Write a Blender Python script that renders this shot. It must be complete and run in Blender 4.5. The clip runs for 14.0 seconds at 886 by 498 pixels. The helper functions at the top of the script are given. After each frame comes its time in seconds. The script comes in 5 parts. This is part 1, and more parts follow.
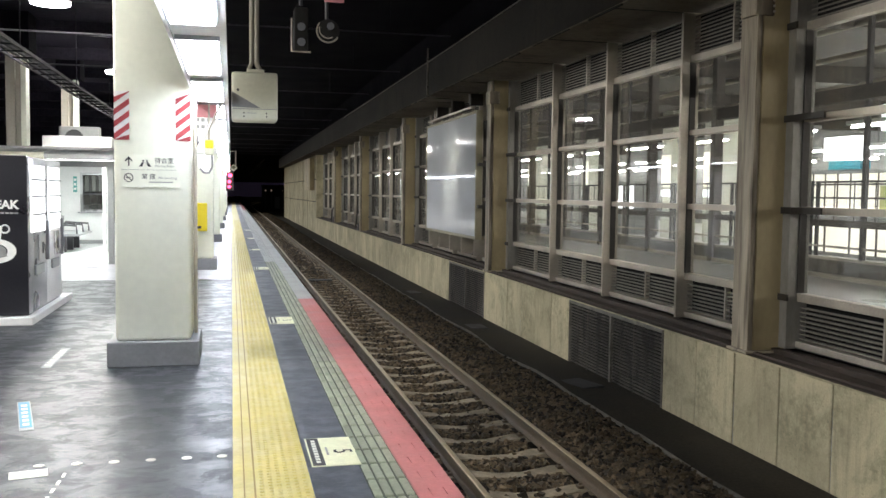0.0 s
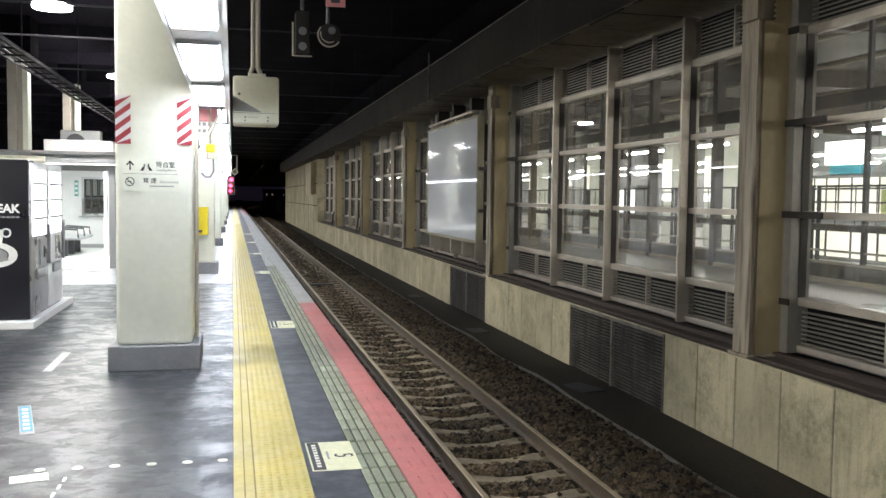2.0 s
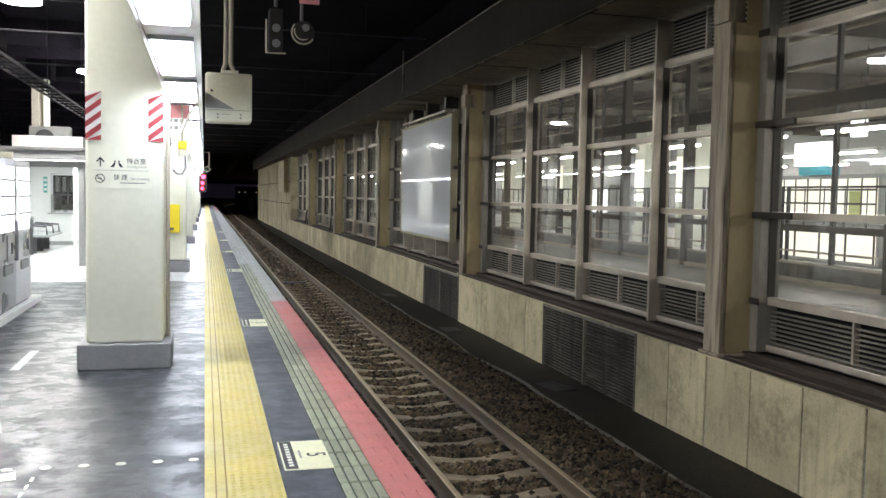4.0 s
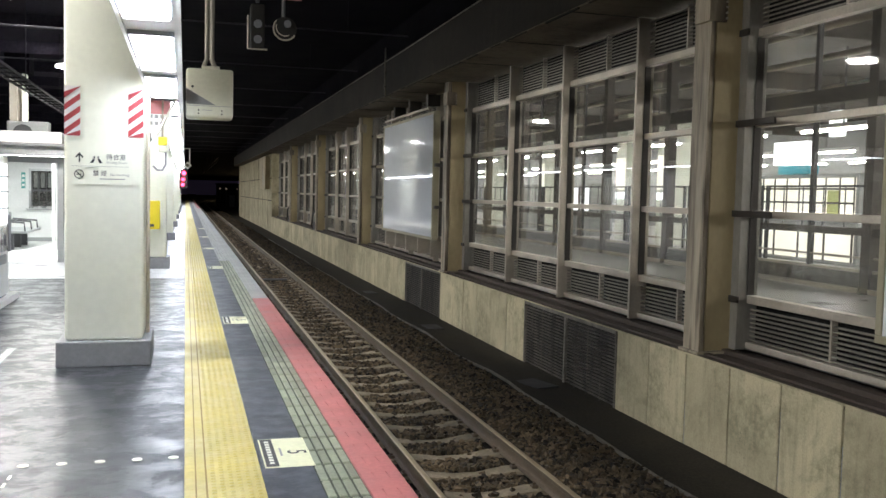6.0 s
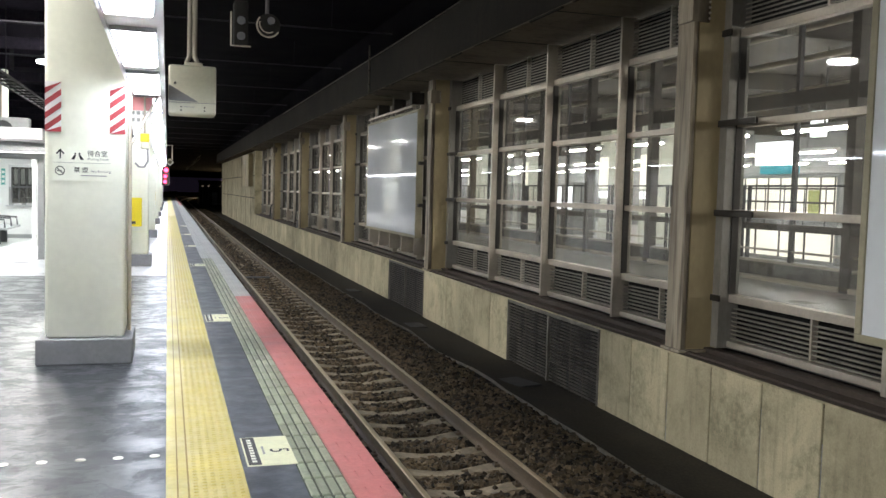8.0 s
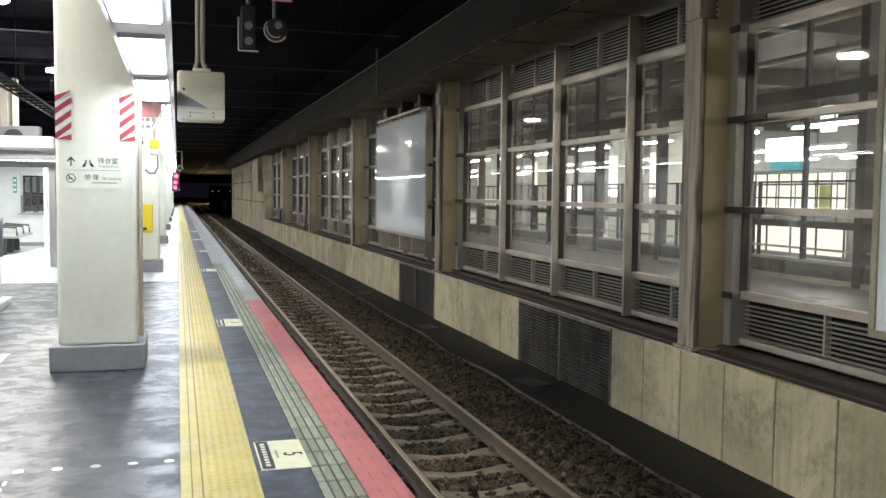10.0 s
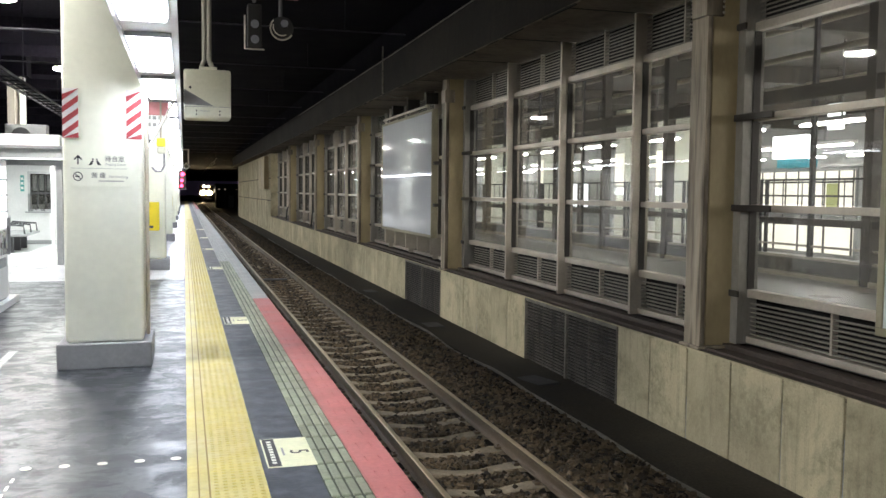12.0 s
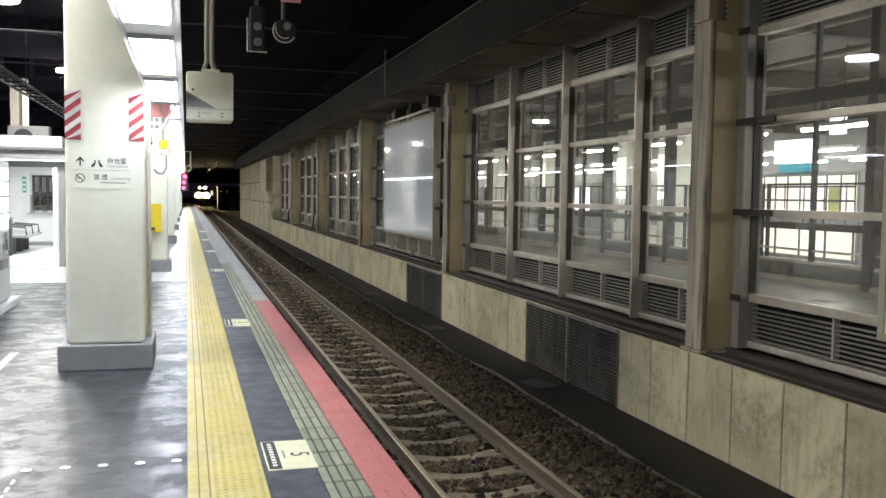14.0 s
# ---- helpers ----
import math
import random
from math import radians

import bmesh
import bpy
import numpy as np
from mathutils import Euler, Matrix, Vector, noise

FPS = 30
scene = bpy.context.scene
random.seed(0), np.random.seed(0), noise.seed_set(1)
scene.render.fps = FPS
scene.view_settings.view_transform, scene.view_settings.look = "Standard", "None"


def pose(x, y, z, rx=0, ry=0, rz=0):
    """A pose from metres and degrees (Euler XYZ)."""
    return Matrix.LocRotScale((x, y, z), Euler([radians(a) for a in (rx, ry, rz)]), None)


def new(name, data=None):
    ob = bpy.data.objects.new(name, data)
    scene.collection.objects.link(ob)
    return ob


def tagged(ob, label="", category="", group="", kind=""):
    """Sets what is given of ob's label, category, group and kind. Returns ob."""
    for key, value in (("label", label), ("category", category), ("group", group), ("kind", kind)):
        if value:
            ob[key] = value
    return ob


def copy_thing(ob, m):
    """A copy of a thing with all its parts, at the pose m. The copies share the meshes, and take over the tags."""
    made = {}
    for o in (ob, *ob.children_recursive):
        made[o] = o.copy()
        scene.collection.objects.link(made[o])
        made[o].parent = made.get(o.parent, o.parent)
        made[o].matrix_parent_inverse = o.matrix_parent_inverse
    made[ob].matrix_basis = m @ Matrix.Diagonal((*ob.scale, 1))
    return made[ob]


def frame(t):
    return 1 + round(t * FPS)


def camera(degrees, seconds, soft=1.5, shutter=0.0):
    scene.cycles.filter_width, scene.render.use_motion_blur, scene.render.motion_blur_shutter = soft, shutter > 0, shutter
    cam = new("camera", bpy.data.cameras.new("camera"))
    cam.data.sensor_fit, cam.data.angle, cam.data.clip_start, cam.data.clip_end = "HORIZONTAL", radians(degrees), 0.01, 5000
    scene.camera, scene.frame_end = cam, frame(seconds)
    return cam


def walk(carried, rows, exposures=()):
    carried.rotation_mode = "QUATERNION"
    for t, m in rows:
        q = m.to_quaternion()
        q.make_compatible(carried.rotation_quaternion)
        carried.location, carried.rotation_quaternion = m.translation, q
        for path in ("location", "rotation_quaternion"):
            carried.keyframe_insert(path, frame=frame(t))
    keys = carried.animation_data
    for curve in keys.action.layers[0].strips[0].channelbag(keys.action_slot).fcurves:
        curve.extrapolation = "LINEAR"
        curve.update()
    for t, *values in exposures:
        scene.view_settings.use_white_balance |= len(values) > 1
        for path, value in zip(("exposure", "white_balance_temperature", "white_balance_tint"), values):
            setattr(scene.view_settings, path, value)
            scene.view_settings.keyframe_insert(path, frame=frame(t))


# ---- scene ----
cam = camera(53.0, 14.0, soft=1.5)
PATH = [
    (0.0, pose(0, 0, 1.6, 86.409, -0.715, -13.352)),
    (0.5, pose(0, 0, 1.6, 86.509, -0.759, -13.302)),
    (1.0, pose(0, 0, 1.6, 86.602, -0.843, -13.229)),
    (1.5, pose(0, 0, 1.6, 86.663, -0.943, -13.255)),
    (2.0, pose(0, 0, 1.6, 86.673, -0.733, -13.286)),
    (2.5, pose(0, 0, 1.6, 86.528, -0.634, -13.424)),
    (3.0, pose(0, 0, 1.6, 86.580, -0.785, -13.801)),
    (5.5, pose(0, 0, 1.6, 86.513, -1.215, -16.153)),
    (6.0, pose(0, 0, 1.6, 86.484, -1.315, -16.137)),
    (6.5, pose(0, 0, 1.6, 86.461, -1.384, -16.232)),
    (7.0, pose(0, 0, 1.6, 86.423, -1.424, -16.543)),
    (7.5, pose(0, 0, 1.6, 86.383, -1.557, -16.875)),
    (8.0, pose(0, 0, 1.6, 86.395, -1.553, -17.185)),
    (10.5, pose(0, 0, 1.6, 86.469, -0.461, -16.430)),
    (11.0, pose(0, 0, 1.6, 86.433, -0.504, -16.291)),
    (11.5, pose(0, 0, 1.6, 86.378, -0.538, -16.244)),
    (12.0, pose(0, 0, 1.6, 86.346, -0.612, -16.195)),
    (12.5, pose(0, 0, 1.6, 86.333, -0.640, -16.151)),
    (13.0, pose(0, 0, 1.6, 86.395, -0.720, -16.125)),
    (13.5, pose(0, 0, 1.6, 86.493, -0.795, -16.095)),
    (14.0, pose(0, 0, 1.6, 86.542, -0.841, -16.084)),
]
walk(cam, PATH)

# ---- light ----
world = bpy.data.worlds.new("world")
scene.world = world
world.use_nodes = True
wn = world.node_tree.nodes
wn["Background"].inputs[0].default_value = (0.25, 0.3, 0.5, 1)
wn["Background"].inputs[1].default_value = 0.002
scene.view_settings.exposure = 0.06

PANEL_GLOW = 25.5      # light boxes over the platform edge
PENDANT_GLOW = 340.0   # round pendant lamps
TUBE_GLOW = 150.0      # fluorescent tubes of the neighbouring platform
ROOM_GLOW = 5.8       # waiting room ceiling light
HEADLAMP_GLOW = 320.0


# ---- materials ----
def material(name, base, rough=0.5, metal=0.0, var=0.15, scale=3.0, fine=40.0, bump=0.1, bump_scale=60.0,
             stain=None, stain_amount=0.0, stain_scale=0.7, stretch=(1, 1, 1), rough_var=0.1, random_var=0.0, spec=0.5):
    """Two scales of noise over a base colour, an optional stain colour, roughness variation and fine relief."""
    m = bpy.data.materials.new(name)
    m.use_nodes = True
    nt = m.node_tree
    N, L = nt.nodes, nt.links
    b = N["Principled BSDF"]
    geo = N.new("ShaderNodeNewGeometry")
    mp = N.new("ShaderNodeMapping")
    mp.inputs["Scale"].default_value = stretch
    L.new(geo.outputs["Position"], mp.inputs["Vector"])

    def noise_node(sc, detail=4.0):
        n = N.new("ShaderNodeTexNoise")
        n.inputs["Scale"].default_value = sc
        n.inputs["Detail"].default_value = detail
        L.new(mp.outputs["Vector"], n.inputs["Vector"])
        return n.outputs["Fac"]

    def ramp(sock, lo, hi, a=0.3, z=0.7):
        r = N.new("ShaderNodeMapRange")
        r.inputs["From Min"].default_value, r.inputs["From Max"].default_value = a, z
        r.inputs["To Min"].default_value, r.inputs["To Max"].default_value = lo, hi
        L.new(sock, r.inputs["Value"])
        return r.outputs["Result"]

    def mul(a, c):
        x = N.new("ShaderNodeMath")
        x.operation = "MULTIPLY"
        L.new(a, x.inputs[0])
        L.new(c, x.inputs[1])
        return x.outputs[0]

    big, small = noise_node(scale), noise_node(fine)
    value = mul(ramp(big, 1 - var, 1 + var), ramp(small, 1 - var * 0.7, 1 + var * 0.7))
    if random_var:
        info = N.new("ShaderNodeObjectInfo")
        value = mul(value, ramp(info.outputs["Random"], 1 - random_var, 1 + random_var, 0, 1))
        isl = ramp(geo.outputs["Random Per Island"], 1 - random_var, 1 + random_var, 0, 1)
        value = mul(value, isl)
    colour = N.new("ShaderNodeVectorMath")
    colour.operation = "SCALE"
    colour.inputs[0].default_value = base
    L.new(value, colour.inputs["Scale"])
    out = colour.outputs["Vector"]
    if stain is not None:
        mix = N.new("ShaderNodeMix")
        mix.data_type = "RGBA"
        fac = ramp(noise_node(stain_scale, 7.0), 0, stain_amount, 0.45, 0.65)
        L.new(fac, mix.inputs["Factor"])
        L.new(out, mix.inputs["A"])
        mix.inputs["B"].default_value = (*stain, 1)
        out = mix.outputs["Result"]
    L.new(out, b.inputs["Base Color"])
    worn = ramp(big, max(0.03, rough - rough_var), min(1, rough + rough_var))
    L.new(worn, b.inputs["Roughness"])
    b.inputs["Metallic"].default_value = metal
    b.inputs["Specular IOR Level"].default_value = spec
    if bump:
        bn = N.new("ShaderNodeBump")
        bn.inputs["Strength"].default_value = bump
        bn.inputs["Distance"].default_value = 0.01
        L.new(noise_node(bump_scale), bn.inputs["Height"])
        L.new(bn.outputs["Normal"], b.inputs["Normal"])
    return m


def stained(name, base, dirt, mould, rough=0.8, amount=0.8, mould_amount=0.6, scale=1.6, drip=0.5, bump=0.3, random_var=0.1):
    """Weathered painted concrete: cloudy base, ragged dirt patches, runs of damp and fine specks, different on every panel."""
    m = bpy.data.materials.new(name)
    m.use_nodes = True
    nt = m.node_tree
    N, L = nt.nodes, nt.links
    b = N["Principled BSDF"]
    geo, info = N.new("ShaderNodeNewGeometry"), N.new("ShaderNodeObjectInfo")
    shift = N.new("ShaderNodeVectorMath")
    shift.operation = "MULTIPLY_ADD"
    L.new(info.outputs["Random"], shift.inputs[0])
    shift.inputs[1].default_value = (31, 17, 9)
    L.new(geo.outputs["Position"], shift.inputs[2])

    def tex(sc, detail, rough_=0.6, stretch=(1, 1, 1), distort=0.0):
        mp, n = N.new("ShaderNodeMapping"), N.new("ShaderNodeTexNoise")
        mp.inputs["Scale"].default_value = stretch
        n.inputs["Scale"].default_value, n.inputs["Detail"].default_value = sc, detail
        n.inputs["Roughness"].default_value, n.inputs["Distortion"].default_value = rough_, distort
        L.new(shift.outputs["Vector"], mp.inputs["Vector"])
        L.new(mp.outputs["Vector"], n.inputs["Vector"])
        return n.outputs["Fac"]

    def ramp(sock, a, z, lo, hi):
        r = N.new("ShaderNodeMapRange")
        for key, v in (("From Min", a), ("From Max", z), ("To Min", lo), ("To Max", hi)):
            r.inputs[key].default_value = v
        L.new(sock, r.inputs["Value"])
        return r.outputs["Result"]

    def times(a, c):
        x = N.new("ShaderNodeMath")
        x.operation = "MULTIPLY"
        L.new(a, x.inputs[0])
        L.new(c, x.inputs[1])
        return x.outputs[0]

    def blend(fac, a, colour):
        x = N.new("ShaderNodeMix")
        x.data_type = "RGBA"
        L.new(fac, x.inputs["Factor"])
        L.new(a, x.inputs["A"])
        x.inputs["B"].default_value = (*colour, 1)
        return x.outputs["Result"]

    cloud = tex(scale * 0.6, 5)
    tone = times(ramp(cloud, 0.3, 0.7, 0.76, 1.2), ramp(tex(55, 3), 0.3, 0.7, 0.9, 1.1))
    if random_var:
        tone = times(tone, ramp(info.outputs["Random"], 0, 1, 1 - random_var, 1 + random_var))
    col = N.new("ShaderNodeVectorMath")
    col.operation = "SCALE"
    col.inputs[0].default_value = base
    L.new(tone, col.inputs["Scale"])
    patch = times(ramp(tex(scale, 10, 0.68, distort=0.6), 0.46, 0.60, 0, amount), ramp(tex(11, 9, 0.78), 0.40, 0.58, 0.15, 1))
    out = blend(patch, col.outputs["Vector"], mould)
    run = times(ramp(tex(5, 6, 0.6, (1, 2.4, 0.22)), 0.52, 0.7, 0, drip), ramp(tex(20, 5, 0.7), 0.35, 0.6, 0.3, 1))
    out = blend(run, out, dirt)
    speck = times(ramp(tex(38, 6, 0.7), 0.56, 0.66, 0, mould_amount), ramp(tex(scale * 1.3, 4), 0.45, 0.62, 0, 1))
    out = blend(speck, out, dirt)
    L.new(out, b.inputs["Base Color"])
    b.inputs["Roughness"].default_value = rough
    b.inputs["Specular IOR Level"].default_value = 0.25
    bn = N.new("ShaderNodeBump")
    bn.inputs["Strength"].default_value = bump
    bn.inputs["Distance"].default_value = 0.01
    L.new(tex(40, 6, 0.7), bn.inputs["Height"])
    L.new(bn.outputs["Normal"], b.inputs["Normal"])
    return m


def glossy_floor(name, base, pale):
    """Coated floor, walked and wiped: sharp-edged patches of worn and fresh gloss, smears across, scuffs and grit."""
    m = bpy.data.materials.new(name)
    m.use_nodes = True
    nt = m.node_tree
    N, L = nt.nodes, nt.links
    b = N["Principled BSDF"]
    geo = N.new("ShaderNodeNewGeometry")

    def tex(sc, detail, rough_=0.6, stretch=(1, 1, 1), distort=0.0):
        mp, n = N.new("ShaderNodeMapping"), N.new("ShaderNodeTexNoise")
        mp.inputs["Scale"].default_value = stretch
        n.inputs["Scale"].default_value, n.inputs["Detail"].default_value = sc, detail
        n.inputs["Roughness"].default_value, n.inputs["Distortion"].default_value = rough_, distort
        L.new(geo.outputs["Position"], mp.inputs["Vector"])
        L.new(mp.outputs["Vector"], n.inputs["Vector"])
        return n.outputs["Fac"]

    def ramp(sock, a, z, lo, hi):
        r = N.new("ShaderNodeMapRange")
        for key, v in (("From Min", a), ("From Max", z), ("To Min", lo), ("To Max", hi)):
            r.inputs[key].default_value = v
        L.new(sock, r.inputs["Value"])
        return r.outputs["Result"]

    def math_node(op, a, c):
        x = N.new("ShaderNodeMath")
        x.operation = op
        L.new(a, x.inputs[0])
        L.new(c, x.inputs[1])
        return x.outputs[0]

    patch = ramp(tex(3.4, 10, 0.70, (0.85, 1.0, 1), 0.45), 0.478, 0.522, 0, 1)
    smear = ramp(tex(7.0, 9, 0.75, (0.8, 1.1, 1), 0.5), 0.47, 0.55, 0, 1)
    grit = tex(60, 4, 0.7)
    col = N.new("ShaderNodeMix")
    col.data_type = "RGBA"
    col.inputs["A"].default_value, col.inputs["B"].default_value = (*base, 1), (*pale, 1)
    L.new(math_node("MULTIPLY", ramp(tex(3.1, 8, 0.65, (1, 0.7, 1), 0.5), 0.42, 0.66, 0, 0.9), ramp(grit, 0.3, 0.7, 0.6, 1)), col.inputs["Factor"])
    L.new(col.outputs["Result"], b.inputs["Base Color"])
    worn = math_node("ADD", ramp(patch, 0, 1, 0.28, 0.42), math_node("MULTIPLY", smear, ramp(grit, 0.3, 0.7, 0.03, 0.14)))
    L.new(worn, b.inputs["Roughness"])
    b.inputs["Specular IOR Level"].default_value = 0.28
    bn = N.new("ShaderNodeBump")
    bn.inputs["Strength"].default_value = 0.20
    bn.inputs["Distance"].default_value = 0.01
    L.new(math_node("ADD", tex(9, 6, 0.65), ramp(patch, 0, 1, 0, 0.22)), bn.inputs["Height"])
    L.new(bn.outputs["Normal"], b.inputs["Normal"])
    return m


def glow(name, colour, strength):
    m = bpy.data.materials.new(name)
    m.use_nodes = True
    b = m.node_tree.nodes["Principled BSDF"]
    b.inputs["Base Color"].default_value = (*colour, 1)
    b.inputs["Emission Color"].default_value = (*colour, 1)
    b.inputs["Emission Strength"].default_value = strength
    return m


def glass(name, tint, rough=0.02, dirt=0.08):
    """Thin clear pane: mostly see-through, glossier at grazing angles."""
    m = bpy.data.materials.new(name)
    m.use_nodes = True
    nt = m.node_tree
    N, L = nt.nodes, nt.links
    N.remove(N["Principled BSDF"])
    clear, shine, mix = N.new("ShaderNodeBsdfTransparent"), N.new("ShaderNodeBsdfGlossy"), N.new("ShaderNodeMixShader")
    clear.inputs["Color"].default_value = (*tint, 1)
    shine.inputs["Roughness"].default_value = rough
    face, power, gain = N.new("ShaderNodeLayerWeight"), N.new("ShaderNodeMath"), N.new("ShaderNodeMath")
    power.operation, gain.operation = "POWER", "MULTIPLY_ADD"
    power.inputs[1].default_value = 4.0
    gain.inputs[1].default_value, gain.inputs[2].default_value = 0.6, 0.035
    L.new(face.outputs["Facing"], power.inputs[0])
    L.new(power.outputs[0], gain.inputs[0])
    L.new(gain.outputs[0], mix.inputs[0])
    # Even diffuse haze mixed into the pane; dirt sets its share.
    haze, film = N.new("ShaderNodeBsdfDiffuse"), N.new("ShaderNodeMixShader")
    haze.inputs["Color"].default_value = (0.62, 0.58, 0.52, 1)
    film.inputs[0].default_value = dirt
    L.new(clear.outputs[0], film.inputs[1])
    L.new(haze.outputs[0], film.inputs[2])
    L.new(film.outputs[0], mix.inputs[1])
    L.new(shine.outputs[0], mix.inputs[2])
    L.new(mix.outputs[0], N["Material Output"].inputs["Surface"])
    return m


M_FLOOR = glossy_floor("platform_floor", (0.036, 0.040, 0.049), (0.072, 0.077, 0.088))
M_FLOOR_DARK = material("dark_floor_strip", (0.052, 0.058, 0.072), 0.45, var=0.3, scale=3, fine=35, bump=0.15, bump_scale=40, stain=(0.13, 0.145, 0.165), stain_amount=0.6, stain_scale=7)
M_YELLOW = material("yellow_tactile", (0.43, 0.36, 0.105), 0.5, var=0.12, scale=1.5, fine=25, stain=(0.50, 0.45, 0.24), stain_amount=0.45, stain_scale=6, random_var=0.05, bump=0.1)
M_GREEN_TILE = material("green_grey_tile", (0.24, 0.26, 0.19), 0.5, var=0.2, scale=4, fine=40, random_var=0.18, bump=0.12)
M_GREY_TILE = material("grey_edge_tile", (0.30, 0.31, 0.31), 0.5, var=0.15, scale=3, fine=40, random_var=0.1)
# Darkness of the grooves between bars, painted in as a deeper yellow.
M_GROOVE = material("groove_paint", (0.22, 0.16, 0.045), 0.7, bump=0)
M_JOINT = material("tile_joint", (0.065, 0.075, 0.055), 0.8, var=0.2)
M_RED = material("red_edge_paint", (0.45, 0.155, 0.15), 0.55, var=0.12, scale=2.2, fine=30, stain=(0.33, 0.13, 0.12), stain_amount=0.5, stain_scale=3)
M_CONCRETE = material("platform_concrete", (0.16, 0.15, 0.14), 0.85, var=0.25, scale=1.5, fine=20, bump=0.3, bump_scale=30)
M_BALLAST = material("ballast_stone", (0.050, 0.036, 0.021), 0.7, var=0.3, scale=2, fine=60, random_var=0.92, bump=0.3, bump_scale=120, spec=0.25)
# Near-black, so the shade in gaps between stones is painted in.
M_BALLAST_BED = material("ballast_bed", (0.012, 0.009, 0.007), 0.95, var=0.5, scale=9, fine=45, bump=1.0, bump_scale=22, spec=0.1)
M_SLEEPER = material("concrete_sleeper", (0.235, 0.19, 0.13), 0.85, var=0.3, scale=5, fine=30, stain=(0.09, 0.07, 0.045), stain_amount=0.6, stain_scale=6, random_var=0.12, bump=0.3)
M_RAIL = material("rail_rust", (0.078, 0.056, 0.034), 0.65, metal=0.1, var=0.25, scale=3, fine=30, bump=0.2)
M_RAIL_TOP = material("rail_polished", (0.34, 0.275, 0.18), 0.46, metal=0.6, var=0.15, scale=2, fine=15, bump=0)
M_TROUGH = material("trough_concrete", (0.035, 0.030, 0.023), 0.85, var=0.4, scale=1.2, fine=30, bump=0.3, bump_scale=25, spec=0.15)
M_WALLPANEL = stained("wall_concrete_panel", (0.50, 0.44, 0.29), (0.12, 0.11, 0.075), (0.20, 0.19, 0.12), amount=0.72, drip=0.45, scale=1.3)
M_GRILLE = material("dark_steel_grille", (0.12, 0.105, 0.088), 0.55, metal=0.2, var=0.3, scale=6, fine=50, stain=(0.02, 0.017, 0.015), stain_amount=0.9, stain_scale=4.5, stretch=(1, 1.6, 0.35))
M_GRILLE_FRAME = material("grille_frame_steel", (0.20, 0.185, 0.155), 0.6, metal=0.2, var=0.25, scale=5, fine=40, stain=(0.06, 0.05, 0.04), stain_amount=0.6, stain_scale=4)
M_LEDGE = material("brown_ledge", (0.055, 0.040, 0.030), 0.75, var=0.3, scale=1.5, fine=25, bump=0.2)
M_PILLAR = material("beige_painted_steel", (0.42, 0.34, 0.19), 0.55, var=0.08, scale=1.0, fine=18, stain=(0.19, 0.14, 0.075), stain_amount=0.4, stain_scale=1.3, stretch=(1, 1, 0.5), bump=0.06)
M_FLANGE = material("grimy_painted_steel", (0.34, 0.29, 0.215), 0.6, var=0.2, scale=2, fine=30, stain=(0.06, 0.042, 0.028), stain_amount=0.9, stain_scale=4.2, stretch=(1, 2.2, 0.16), bump=0.1)
M_CHROME = material("bright_steel", (0.72, 0.70, 0.66), 0.16, metal=1.0, var=0.05, bump=0)
M_BOARD_FRAME = material("olive_frame", (0.34, 0.31, 0.21), 0.5, var=0.1, scale=2, fine=20, bump=0.05)
M_STEEL_COLUMN = material("beige_grey_steel", (0.36, 0.335, 0.29), 0.6, var=0.1, scale=1.5, fine=20, bump=0.05)
M_TRAY = material("dusty_tray_steel", (0.011, 0.010, 0.012), 0.7, var=0.2, spec=0.1)
M_PALE_FLOOR = material("pale_floor_sheet", (0.46, 0.47, 0.50), 0.35, var=0.12, scale=2, fine=25, bump=0.1, bump_scale=14, stain=(0.32, 0.33, 0.36), stain_amount=0.5, stain_scale=2.5)
M_ALU = material("aluminium_frame", (0.56, 0.505, 0.42), 0.4, metal=0.4, var=0.10, scale=2, fine=30, stain=(0.24, 0.22, 0.18), stain_amount=0.4, stain_scale=1.4, stretch=(1, 1, 1), bump=0.03)
M_JAMB = material("grey_jamb_steel", (0.30, 0.285, 0.255), 0.5, metal=0.3, var=0.12, scale=2, fine=30, stain=(0.14, 0.125, 0.10), stain_amount=0.5, stain_scale=2, stretch=(1, 1, 0.4), bump=0.03)
M_ALU_DARK = material("dark_bracket", (0.05, 0.045, 0.04), 0.5, metal=0.5)
M_LOUVRE = material("louvre_slat", (0.27, 0.25, 0.21), 0.5, metal=0.4, var=0.2, scale=3, fine=30)
# Near-black: paints in shade inside gaps; also used on plain black fittings.
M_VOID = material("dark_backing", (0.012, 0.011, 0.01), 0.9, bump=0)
M_GLASS = glass("window_glass", (0.86, 0.87, 0.86))
# Lighter brown: bounced light on the beam's underside is put into the colour.
M_BEAM_UNDER = stained("lit_underside_concrete", (0.135, 0.11, 0.08), (0.03, 0.026, 0.022), (0.06, 0.05, 0.04), rough=0.9, amount=0.9, scale=0.9, drip=0.6, random_var=0)
# Same beam, front face: its shade is put into a darker colour.
M_BEAM = stained("shaded_beam_concrete", (0.024, 0.020, 0.016), (0.009, 0.008, 0.007), (0.013, 0.012, 0.011), rough=0.9, amount=0.9, scale=0.7, drip=0.8, random_var=0)
# Ceiling in two tones: near-black where shaded, over the track.
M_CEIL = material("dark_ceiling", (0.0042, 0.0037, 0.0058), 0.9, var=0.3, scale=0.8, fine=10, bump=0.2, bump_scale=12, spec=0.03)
# Lighter tone for the lamp side; the lamps' dim light is in the colour.
M_CEIL_SIDE = material("dim_lit_ceiling", (0.024, 0.021, 0.030), 0.9, var=0.3, scale=0.8, fine=10, bump=0.2, bump_scale=12, spec=0.05)
